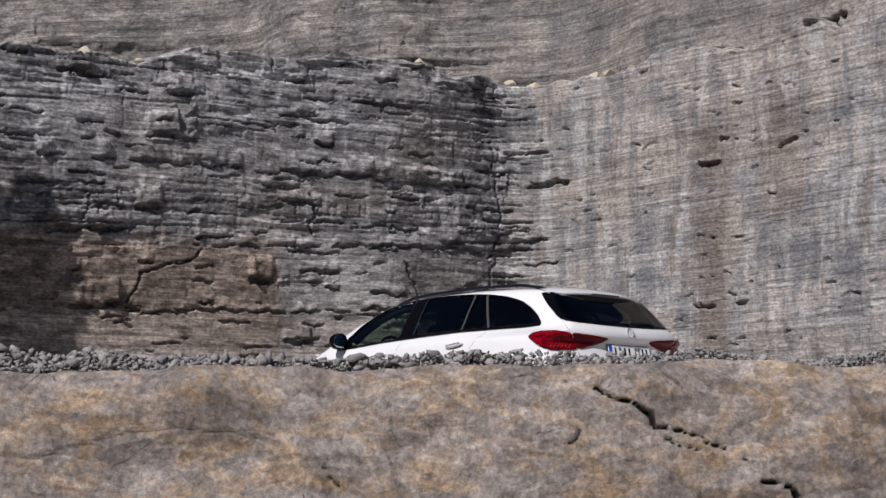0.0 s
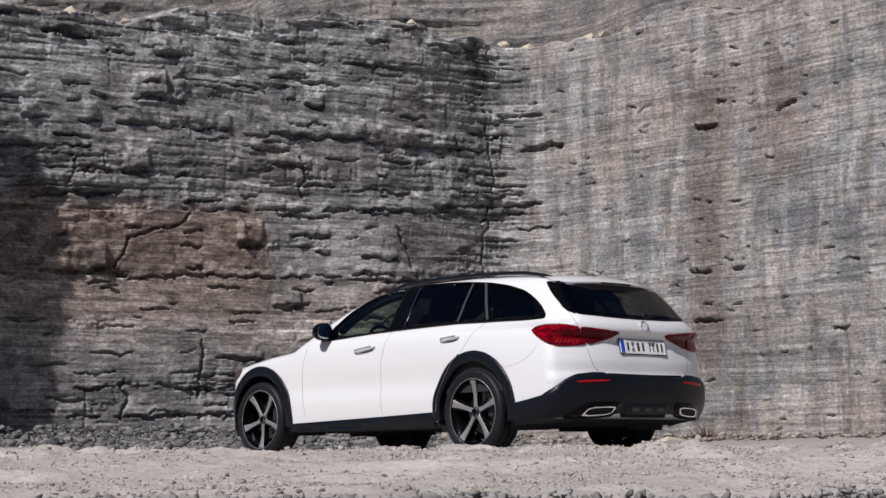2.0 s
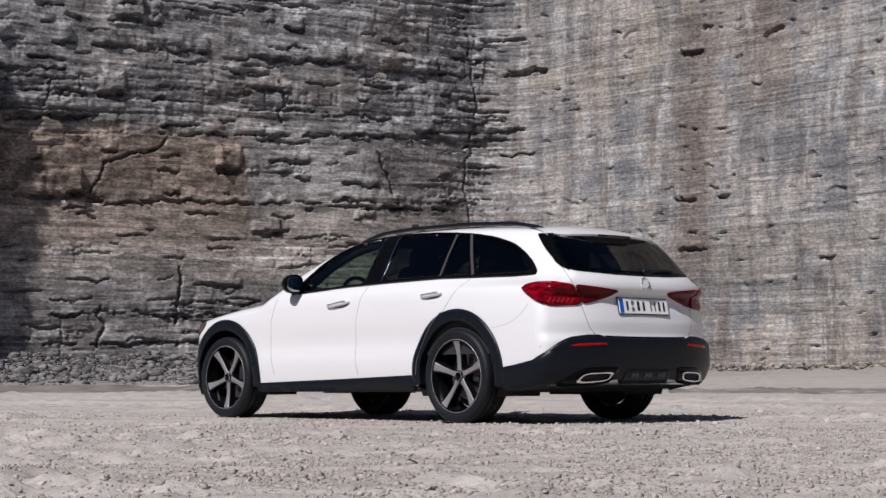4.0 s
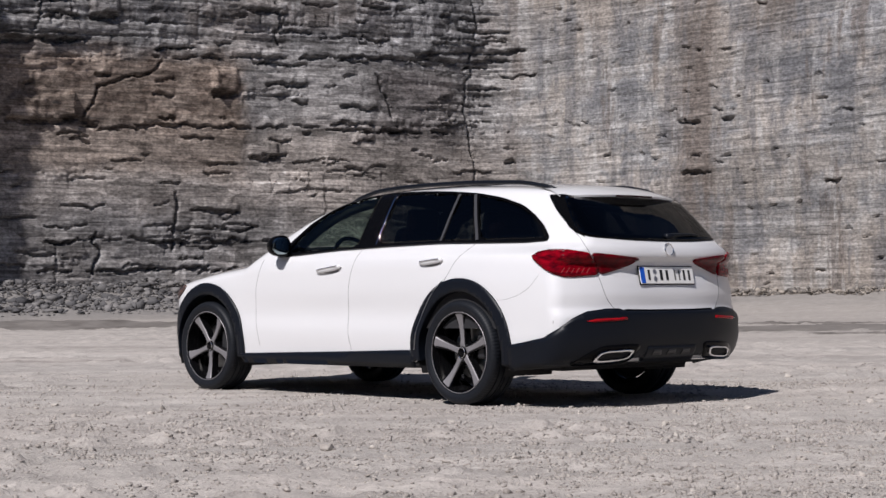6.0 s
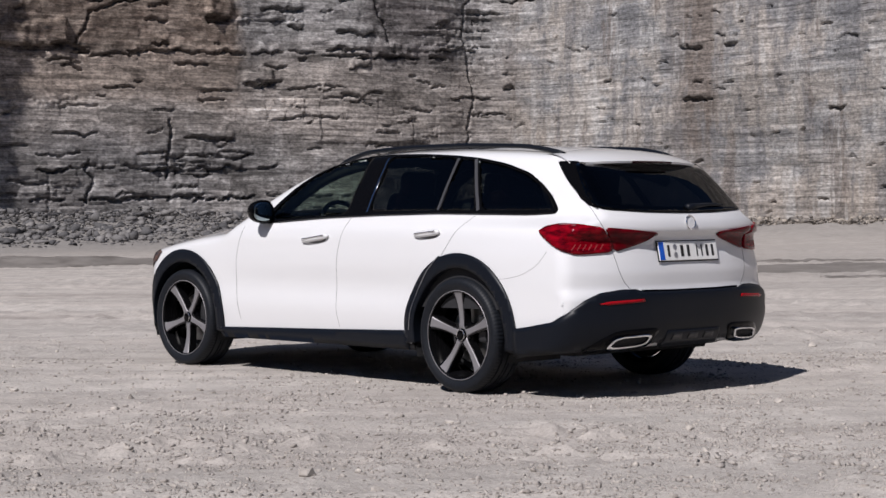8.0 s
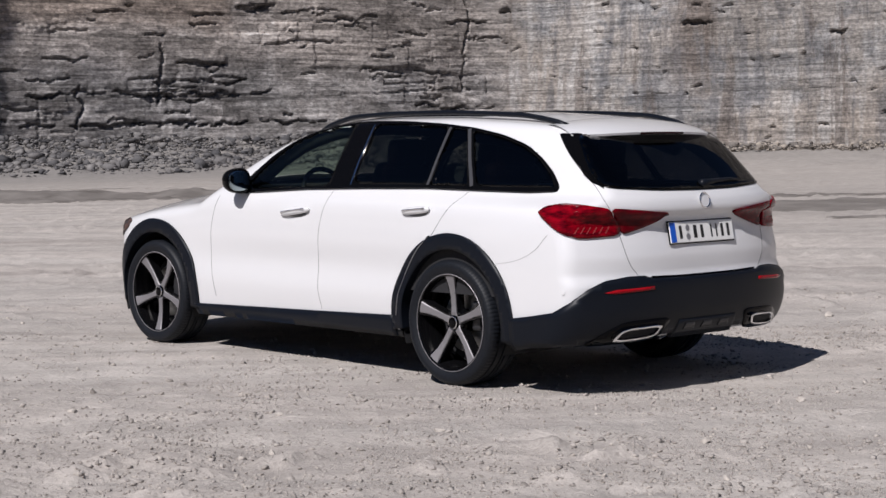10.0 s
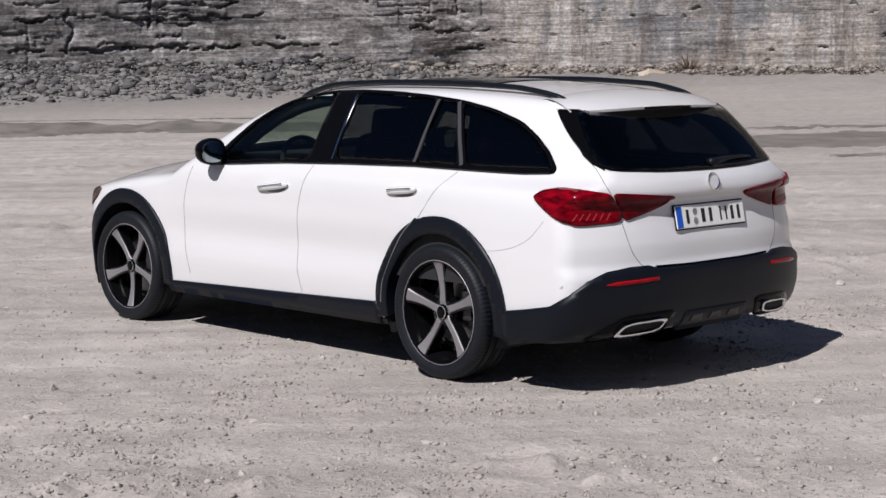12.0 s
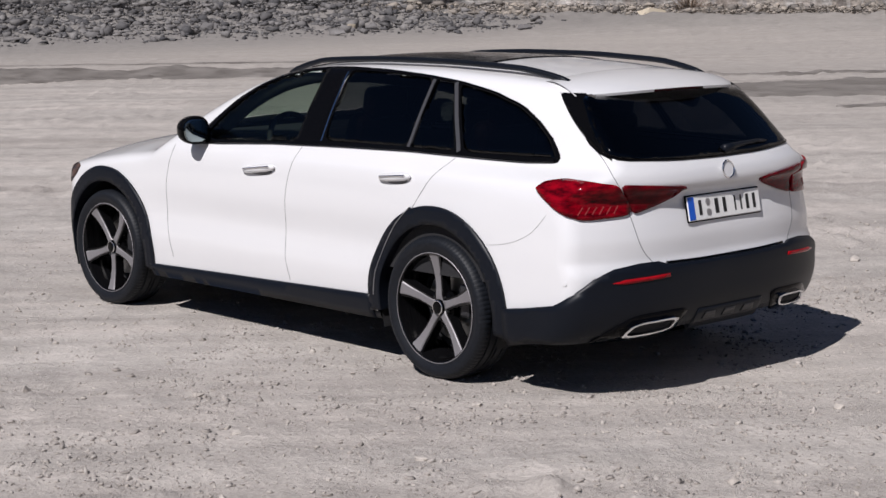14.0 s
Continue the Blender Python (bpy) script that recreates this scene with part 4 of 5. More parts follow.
def build_shrub():
    """A low dry bush of thin twigs at the cliff foot."""
    bush = new("dry_bush")
    x, y = 48.9, -60.3
    bush.location = (x, y, on_ground(x, y))
    tagged(bush, "low dry brown bush at the cliff foot", "bush")
    rs = np.random.RandomState(9)
    V, F = [], []
    for k in range(260):
        d = rs.randn(3) * (1, 1, 0.5) + (0, 0, 0.7)
        d /= np.linalg.norm(d)
        L = 0.5 + 0.9 * rs.rand()
        a = rs.randn(3) * 0.1 * (1, 1, 0)
        s = np.cross(d, (0.3, 0.5, 0.8))
        s /= np.linalg.norm(s)
        o = len(V)
        bend = rs.randn(3) * 0.15
        for t, w in ((0, 0.02), (0.5, 0.014), (1, 0.004)):
            c = a + d * L * t + bend * t * t
            V += [c + s * w, c - s * w, c + np.cross(s, d) * w]
        for t in (0, 3):
            F += [(o + t, o + t + 1, o + t + 4, o + t + 3), (o + t + 1, o + t + 2, o + t + 5, o + t + 4), (o + t + 2, o + t, o + t + 3, o + t + 5)]
    link_mesh("twigs", V, F, plain("dry_twigs", (0.12, 0.085, 0.06), 0.9, 0, 0, 0.4, 30), False, bush, "dry brown twigs")


# ---- the car's skin: x forward from the rear axle, y to its left, z up ----
def curve_at(xs, ys, x):
    """Smooth curve through knots (monotone cubic)."""
    xs, ys = np.asarray(xs, float), np.asarray(ys, float)
    h, dl = np.diff(xs), np.diff(ys) / np.diff(xs)
    m = np.r_[dl[0], np.where(dl[:-1] * dl[1:] > 0, 2 * dl[:-1] * dl[1:] / (dl[:-1] + dl[1:] + 1e-12), 0), dl[-1]]
    x = np.clip(x, xs[0], xs[-1])
    i = np.clip(np.searchsorted(xs, x) - 1, 0, len(xs) - 2)
    t = (x - xs[i]) / h[i]
    return ((1 + 2 * t) * (1 - t) ** 2 * ys[i] + t * (1 - t) ** 2 * h[i] * m[i]
            + t * t * (3 - 2 * t) * ys[i + 1] + t * t * (t - 1) * h[i] * m[i + 1])


SIDE_X = [-1.1, -0.6, -0.2, 0.5, 1.5, 2.2, 2.9, 3.4, 3.8]
SIDE_Z = np.array([0.16, 0.30, 0.45, 0.60, 0.75, 0.88, 0.95, 1.04, 1.22, 1.40, 1.52])
SIDE_Y = [[.80, .84, .86, .86, .86, .86, .86, .80, .62],
          [.86, .885, .90, .885, .88, .885, .90, .87, .74],
          [.87, .895, .91, .897, .894, .897, .91, .88, .75],
          [.865, .893, .908, .883, .878, .883, .908, .88, .75],
          [.845, .885, .903, .892, .889, .890, .902, .87, .73],
          [.82, .868, .886, .884, .882, .882, .885, .84, .69],
          [.775, .845, .868, .872, .870, .868, .862, .80, .63],
          [.60, .715, .775, .815, .825, .822, .80, .74, .55],
          [.52, .625, .685, .725, .735, .72, .70, .62, .5],
          [.43, .53, .59, .625, .630, .60, .6, .5, .4],
          [.37, .47, .53, .560, .570, .54, .5, .4, .3]]


def side_y(x, z):
    """Half width of the skin."""
    lv = np.stack([curve_at(SIDE_X, row, x) for row in SIDE_Y])
    d = np.diff(lv, axis=0) / np.diff(SIDE_Z)[:, None]
    m = np.concatenate([d[:1], np.where(d[:-1] * d[1:] > 0, 2 * d[:-1] * d[1:] / (d[:-1] + d[1:] + 1e-12), 0), d[-1:]])
    z = np.clip(z, SIDE_Z[0], SIDE_Z[-1])
    i = np.clip(np.searchsorted(SIDE_Z, z) - 1, 0, len(SIDE_Z) - 2)
    k = np.arange(len(z))
    h = np.diff(SIDE_Z)[i]
    t = (z - SIDE_Z[i]) / h
    return ((1 + 2 * t) * (1 - t) ** 2 * lv[i, k] + t * (1 - t) ** 2 * h * m[i, k]
            + t * t * (3 - 2 * t) * lv[i + 1, k] + t * t * (t - 1) * h * m[i + 1, k])


def smax(a, b, k):
    h = np.clip(k - np.abs(a - b), 0, None) / k
    return np.maximum(a, b) + h * h * k * 0.25


def roof_z(x):
    return curve_at([-.78, -.6, -.3, 0, .4, .8, 1.15, 1.45, 1.7, 2.0, 2.3, 2.45, 2.8, 3.2, 3.5, 3.65, 3.75],
                    [1.365, 1.405, 1.443, 1.465, 1.483, 1.486, 1.476, 1.445, 1.385, 1.265, 1.115, 1.045, 1.005, .945, .865, .79, .66], x)


def rear_x(z):
    return curve_at([.16, .24, .30, .36, .45, .56, .60, .63, .70, .76, .87, .915, .936, .955, .99, 1.04, 1.075, 1.30, 1.36, 1.42, 1.5],
                    [-.74, -.86, -.965, -1.005, -1.03, -1.032, -1.02, -1.008, -1.006, -.995, -.972, -.974, -1.006, -1.008, -1.0, -.966, -.93, -.70, -.63, -.57, -.5], z)


def body_field(x, y, z):
    """Negative inside the car."""
    ay = np.abs(y)
    f = ay - side_y(x, z)
    f = smax(f, z - (roof_z(x) - 0.055 * (ay / 0.6) ** 2.2), 0.05)
    bulge = np.interp(z, [0.3, 0.95, 1.1, 1.4], [0.13, 0.14, 0.12, 0.10])
    f = smax(f, rear_x(z) + bulge * (ay / 0.8) ** 3.2 - x, 0.06)
    f = smax(f, x - (3.71 - 0.30 * (ay / 0.8) ** 2.4 - 0.10 * np.clip(0.45 - z, 0, 1)), 0.09)
    zb = np.interp(x, [-1.05, -0.9, -0.5, 0, 3, 3.7], [0.295, 0.28, 0.235, 0.225, 0.215, 0.23])
    return smax(f, zb - z, 0.03)


def shoot(o, d, t0, t1):
    """Where rays from inside leave the skin."""
    o, d = np.asarray(o, float), np.asarray(d, float)
    lo, hi = np.full(len(o), float(t0)), np.full(len(o), float(t1))
    for _ in range(34):
        mid = (lo + hi) / 2
        inside = body_field(*(o + d * mid[:, None]).T) < 0
        lo, hi = np.where(inside, mid, lo), np.where(inside, hi, mid)
    return o + d * hi[:, None]


def skin_normal(p):
    e = 0.004
    g = np.stack([body_field(*(p + np.eye(3)[i] * e).T) - body_field(*(p - np.eye(3)[i] * e).T) for i in range(3)], 1)
    return g / (np.linalg.norm(g, axis=1)[:, None] + 1e-12)


def inside_poly(px, pz, poly):
    poly = np.asarray(poly, float)
    hit = np.zeros(len(px), bool)
    for (x1, y1), (x2, y2) in zip(poly, np.roll(poly, -1, 0)):
        cross = (y1 > pz) != (y2 > pz)
        hit ^= cross & (px < (x2 - x1) * (pz - y1) / (y2 - y1 + 1e-15) + x1)
    return hit


def dense(poly, step, closed=True):
    poly = [np.asarray(p, float) for p in poly]
    out = []
    for a, b in zip(poly, poly[1:] + (poly[:1] if closed else [])):
        n = max(1, int(np.linalg.norm(b - a) / step))
        out += [a + (b - a) * i / n for i in range(n)]
    return np.array(out if closed else out + [poly[-1]])


def round_poly(poly, r=0.4, rounds=2):
    """Corner cutting."""
    p = np.asarray(poly, float)
    for _ in range(rounds):
        q = np.roll(p, -1, 0)
        p = np.stack([p + (q - p) * r * 0.5, q - (q - p) * r * 0.5], 1).reshape(-1, 2)
    return p


def from_side(sign):
    def cast(u):
        n = len(u)
        return shoot(np.stack([u[:, 0], np.full(n, 0.3 * sign), u[:, 1]], 1), np.tile([0, sign, 0], (n, 1)), 0, 1.0)
    return cast


def from_rear(u):
    n = len(u)
    return shoot(np.stack([np.full(n, -0.3), u[:, 0], u[:, 1]], 1), np.tile([-1, 0, 0], (n, 1)), 0, 1.2)


def from_top(u):
    n = len(u)
    return shoot(np.stack([u[:, 0], u[:, 1], np.full(n, 0.7)], 1), np.tile([0, 0, 1], (n, 1)), 0, 1.2)


def from_axis(u):
    """u: angle round the boot's middle (0.6 a radian, 0 at the tail, to the left positive) and height."""
    n, ang = len(u), np.pi - u[:, 0] / 0.6
    o = np.stack([np.full(n, -0.35), np.zeros(n), u[:, 1]], 1)
    return shoot(o, np.stack([np.cos(ang), np.sin(ang), np.zeros(n)], 1), 0, 1.6)


def axis_u(x, y, z):
    return ((np.pi - math.atan2(y, x + 0.35)) if y >= 0 else -(np.pi - math.atan2(-y, x + 0.35))) * 0.6, z


def panel(name, poly, cast, material, parent, label="", lift=0.004, depth=0.02, holes=(), step=0.025, smooth=True):
    """A skin-hugging panel with thickness, cut to an outline, with holes."""
    from mathutils import geometry
    loops = [dense(poly, step)] + [dense(h, step) for h in holes]
    lo, hi = loops[0].min(0), loops[0].max(0)
    gx, gz = np.meshgrid(np.arange(lo[0], hi[0], step), np.arange(lo[1], hi[1], step))
    inner = np.stack([gx.ravel(), gz.ravel()], 1)
    ok = inside_poly(inner[:, 0], inner[:, 1], loops[0])
    for h in loops[1:]:
        ok &= ~inside_poly(inner[:, 0], inner[:, 1], h)
    inner = inner[ok]
    rim = np.concatenate(loops)
    if len(inner):
        keep = np.array([np.min((rim[:, 0] - p[0]) ** 2 + (rim[:, 1] - p[1]) ** 2) > (0.45 * step) ** 2 for p in inner])
        inner = inner[keep]
    pts = np.concatenate([rim, inner]) if len(inner) else rim
    edges, k = [], 0
    for lp in loops:
        n = len(lp)
        edges += [(k + i, k + (i + 1) % n) for i in range(n)]
        k += n
    co, ed, fc, *_ = geometry.delaunay_2d_cdt([Vector(p) for p in pts], edges, [], 0, 1e-6)
    co = np.array([c[:] for c in co])
    fc = np.array([f for f in fc if len(f) == 3])
    mid = co[fc].mean(1)
    ok = inside_poly(mid[:, 0], mid[:, 1], loops[0])
    for h in loops[1:]:
        ok &= ~inside_poly(mid[:, 0], mid[:, 1], h)
    fc = fc[ok]
    p3 = cast(co)
    nr = skin_normal(p3)
    top, bot = p3 + nr * lift, p3 + nr * (lift - depth)
    a, b, c = top[fc[0]]
    if np.dot(np.cross(b - a, c - a), nr[fc[0][0]]) < 0:
        fc = fc[:, ::-1]
    faces = [tuple(f) for f in fc]
    count = {}
    for f in fc:
        for i, j in ((f[0], f[1]), (f[1], f[2]), (f[2], f[0])):
            count[(i, j)] = 1
    n = len(co)
    for (i, j) in count:
        if (j, i) not in count:
            faces.append((j, i, i + n, j + n))
    ob = link_mesh(name, np.concatenate([top, bot]), faces, material, False, parent, label)
    if smooth:
        ob.data.polygons.foreach_set("use_smooth", [len(f) == 3 for f in faces])
    return ob


def ribbon(name, pts2, cast, width, lift, material, parent, label=""):
    u = dense(pts2, 0.015, False)
    # relax corners
    for _ in range(6):
        u[1:-1] = (u[:-2] + 2 * u[1:-1] + u[2:]) / 4
    p = cast(u)
    n = skin_normal(p)
    t = np.gradient(p, axis=0)
    t /= np.linalg.norm(t, axis=1)[:, None]
    s = np.cross(n, t) * width / 2
    k = len(p)
    v = np.concatenate([p + s - n * 0.004, p + s + n * lift, p - s + n * lift, p - s - n * 0.004])
    f = [(i + a * k, i + 1 + a * k, i + 1 + (a + 1) * k, i + (a + 1) * k) for a in range(3) for i in range(k - 1)]
    return link_mesh(name, v, f, material, False, parent, label)


def rbox(size, bevel=0.02, segs=3, taper=None):
    bm = bmesh.new()
    bmesh.ops.create_cube(bm, size=1.0)
    for v in bm.verts:
        if taper and v.co.z > 0:
            v.co.x *= taper[0]
            v.co.y *= taper[1]
        v.co = Vector((v.co.x * size[0], v.co.y * size[1], v.co.z * size[2]))
    bmesh.ops.bevel(bm, geom=bm.edges[:], offset=bevel, segments=segs, affect="EDGES", profile=0.5)
    return bm


def moved(bm, m):
    bmesh.ops.transform(bm, matrix=m, verts=bm.verts[:])
    return bm


def tube(name, pts, radii, material, parent, sides=10, label="", squash=1.0):
    pts = np.asarray(pts, float)
    t = np.gradient(pts, axis=0)
    t /= np.linalg.norm(t, axis=1)[:, None]
    up = np.array([0, 0, 1.0])
    a = np.cross(t, up)
    a /= np.linalg.norm(a, axis=1)[:, None] + 1e-9
    b = np.cross(a, t)
    ang = np.linspace(0, 2 * np.pi, sides, endpoint=False)
    r = np.broadcast_to(np.asarray(radii, float), (len(pts),))
    v = (pts[:, None] + r[:, None, None] * (np.cos(ang)[None, :, None] * a[:, None] * squash + np.sin(ang)[None, :, None] * b[:, None])).reshape(-1, 3)
    f = [(i * sides + j, i * sides + (j + 1) % sides, (i + 1) * sides + (j + 1) % sides, (i + 1) * sides + j)
         for i in range(len(pts) - 1) for j in range(sides)]
    f += [tuple(range(sides))[::-1], tuple((len(pts) - 1) * sides + j for j in range(sides))]
    return link_mesh(name, v, f, material, True, parent, label)


def lathe(name, profile, segs, material, parent=None, label="", wobble=None, closed=False):
    """Profile of (radius, y) turned about the y axis."""
    pr = np.asarray(profile, float)
    ang = np.linspace(0, 2 * np.pi, segs, endpoint=False)
    R = np.broadcast_to(pr[None, :, 0], (segs, len(pr))).copy()
    if wobble:
        R += wobble(ang[:, None], pr[None, :, 0], pr[None, :, 1])
    v = np.stack([R * np.cos(ang)[:, None], np.broadcast_to(pr[None, :, 1], R.shape), R * np.sin(ang)[:, None]], 2).reshape(-1, 3)
    m = len(pr)
    f = [(i * m + j, i * m + j + 1, ((i + 1) % segs) * m + j + 1, ((i + 1) % segs) * m + j) for i in range(segs) for j in range(m - 1)]
    if closed:
        f += [(i * m + m - 1, i * m, ((i + 1) % segs) * m, ((i + 1) % segs) * m + m - 1) for i in range(segs)]
    ob = link_mesh(name, v, f, material, False, parent, label)
    ob.data.shade_smooth()
    bm = bmesh.new()
    bm.from_mesh(ob.data)
    bmesh.ops.recalc_face_normals(bm, faces=bm.faces[:])
    for e in bm.edges:
        if len(e.link_faces) == 2 and e.calc_face_angle(0) > radians(35):
            e.smooth = False
    bm.to_mesh(ob.data)
    bm.free()
    return ob


DLO = [(-.615, 1.043), (-.622, 1.07), (-.56, 1.14), (-.47, 1.213), (-.34, 1.287), (-.14, 1.345), (.095, 1.384), (.35, 1.408), (.634, 1.424), (.9, 1.43), (1.1, 1.427),
       (1.3, 1.412), (1.48, 1.378), (1.64, 1.32), (1.78, 1.238), (1.92, 1.125), (2.03, 1.025), (2.03, .995), (1.807, 1.005), (1.328, 1.032),
       (.8, 1.045), (.284, 1.052), (-.073, 1.045), (-.45, 1.038)]
PANES = [("rear_quarter_glass", [(-.592, 1.066), (-.585, 1.078), (-.53, 1.145), (-.44, 1.215), (-.32, 1.278), (-.13, 1.332), (.092, 1.370), (-.075, 1.066)]),
         ("rear_vent_glass", [(.138, 1.376), (.256, 1.388), (.284, 1.070), (-.012, 1.068)]),
         ("rear_door_glass", [(.288, 1.391), (.60, 1.409), (.920, 1.415), (.920, 1.068), (.306, 1.071)]),
         ("front_door_glass", [(1.112, 1.413), (1.3, 1.398), (1.47, 1.365), (1.62, 1.308), (1.75, 1.228), (1.87, 1.125), (1.925, 1.06), (1.86, 1.026), (1.14, 1.052)])]
REAR_GLASS_OUT = [(.60, 1.062), (.64, 1.085), (.635, 1.14), (.612, 1.22), (.57, 1.32), (.54, 1.338), (0, 1.347), (-.54, 1.338), (-.57, 1.32), (-.612, 1.22),
                  (-.635, 1.14), (-.64, 1.085), (-.60, 1.062), (-.3, 1.046), (0, 1.042), (.3, 1.046)]
REAR_PANE = [(.53, 1.080), (.56, 1.12), (.512, 1.31), (0, 1.326), (-.512, 1.31), (-.56, 1.12), (-.53, 1.080), (0, 1.062)]
SCREEN = [(1.64, .43), (1.9, .49), (2.18, .55), (2.25, .50), (2.32, .3), (2.33, 0), (2.32, -.3), (2.25, -.50), (2.18, -.55), (1.9, -.49), (1.64, -.43), (1.59, 0)]
AXLES = (0.0, 2.875)


def skin_grid():
    lo, hi = np.array([-1.2, -1.1, 0.1]), np.array([3.9, 1.1, 1.6])
    ilo, ihi = np.array([-0.45, -0.4, 0.5]), np.array([3.1, 0.4, 0.85])
    n = (300, 100, 100)
    V, F, off = [], [], 0
    for ax in range(3):
        u, w = [i for i in range(3) if i != ax]
        for side in (lo[ax], hi[ax]):
            a, b = np.linspace(lo[u], hi[u], n[u]), np.linspace(lo[w], hi[w], n[w])
            A, B = np.meshgrid(a, b, indexing="ij")
            p = np.zeros((A.size, 3))
            p[:, u], p[:, w], p[:, ax] = A.ravel(), B.ravel(), side
            V.append(p)
            f = grid_faces(len(a), len(b))
            F.append(f + off)
            off += len(p)
    V, F = np.concatenate(V), np.concatenate(F)
    _, first, inv = np.unique(np.round(V, 5), axis=0, return_index=True, return_inverse=True)
    V, F = V[first], inv.ravel()[F]
    q = np.clip(V, ilo, ihi)
    P = shoot(q, V - q, 0, 1)
    return P, F


def wheel(car, x, y, phase, turn):
    """One wheel: rim with its tyre, spokes, cap, brake."""
    grooves = [(.085, .340), (.062, .340), (.060, .333), (.050, .333), (.048, .3405), (.018, .341), (.016, .333), (.006, .333), (.004, .341)]
    half = [(.252, .092), (.262, .103), (.270, .107), (.292, .117), (.305, .119), (.322, .114), (.333, .101)] + [(r, yy) for yy, r in grooves]
    tyre_profile = half + [(r, -yy) for r, yy in half[::-1]]

    def blocks(ang, r, yy):
        cut = (np.sin(ang * 96 + np.abs(yy) * 45) > 0.6) & (r > 0.330) & (np.abs(yy) > 0.055) & (np.abs(yy) < 0.105)
        return -0.003 * cut

    rim = lathe("wheel", [(.2635, .100), (.2645, .106), (.260, .108), (.254, .104), (.250, .085), (.242, .05), (.232, 0), (.236, -.08), (.25, -.1)], 72, M_rim_black, car,
                "black wheel with five machined spokes")
    lathe("tyre", tyre_profile, 288, M_rubber, rim, "black rubber tyre", blocks)
    lathe("rim_edge", [(.2600, .1085), (.2625, .1094), (.2650, .1075), (.2625, .1065)], 72, M_machined, rim, "thin bright rim edge", None, True)
    for k in range(5):
        th = radians(phase + 72 * k)
        c, s = -math.cos(th), math.sin(th)
        # spoke: width and face height along the radius
        rr = np.array([.03, .055, .09, .14, .19, .230, .2545])
        ww = np.array([.024, .019, .017, .018, .022, .028, .034])
        hh = np.array([.072, .076, .074, .076, .084, .093, .100])
        v, f = [], []
        for r, w, h in zip(rr, ww, hh):
            for e, yy in ((-1, h - .03), (-1, h - .004), (-.82, h), (.82, h), (1, h - .004), (1, h - .03)):
                v.append((c * r - s * w * e * 1.0, yy, s * r + c * w * e))
        for i in range(len(rr) - 1):
            for j in range(5):
                f.append((i * 6 + j, i * 6 + j + 1, (i + 1) * 6 + j + 1, (i + 1) * 6 + j))
        f += [tuple(range(6)), tuple(range((len(rr) - 1) * 6, len(rr) * 6))]
        bm = bmesh.new()
        vs = [bm.verts.new(p) for p in v]
        for q in f:
            bm.faces.new([vs[i] for i in q])
        bmesh.ops.recalc_face_normals(bm, faces=bm.faces[:])
        part("spoke", bm, M_machined, rim, "machined grey spoke")
        v2 = []
        for r, w, h in zip(rr, ww * 1.25 + .004, hh):
            for e, yy in ((-1.15, h - .055), (-1, h - .006), (1, h - .006), (1.15, h - .055)):
                v2.append((c * r - s * w * e, yy, s * r + c * w * e))
        f2 = [(i * 4 + j, i * 4 + (j + 1) % 4, (i + 1) * 4 + (j + 1) % 4, (i + 1) * 4 + j) for i in range(len(rr) - 1) for j in range(4)]
        link_mesh("spoke_back", v2, f2, M_rim_black, False, rim, "gloss black spoke flank")
        bm = bmesh.new()
        bmesh.ops.create_cone(bm, cap_ends=True, segments=12, radius1=.0075, radius2=.006, depth=.012)
        th2 = th + radians(36)
        part("wheel_bolt", moved(bm, Matrix.Translation((-math.cos(th2) * .056, .068, math.sin(th2) * .056)) @ Matrix.Rotation(radians(-90), 4, "X")), M_dark, rim)
    lathe("hub_cap", [(.0001, .086), (.028, .0855), (.036, .083), (.039, .078), (.041, .06), (.075, .045), (.08, .02)], 40, M_gloss_black, rim, "gloss black hub cap")
    lathe("cap_ring", [(.030, .0865), (.033, .087), (.035, .0855), (.032, .085)], 40, M_chrome, rim, "thin bright cap ring", None, True)
    lathe("brake_disc", [(.07, -.012), (.165, -.012), (.167, -.016), (.167, -.036), (.07, -.038)], 48, M_steel, rim, "bare steel brake disc")
    bm = rbox((.07, .07, .16), .015, 2)
    part("brake_caliper", moved(bm, Matrix.Translation((-.135, .005, .04))), M_insert, rim, "dark grey brake caliper")
    lathe("wheel_back", [(.0001, -.05), (.22, -.05), (.225, -.06)], 40, M_dark, rim)
    rim.matrix_basis = Matrix.Translation((x, y, .338)) @ Matrix.Rotation(radians(turn), 4, "Z")
    return rim


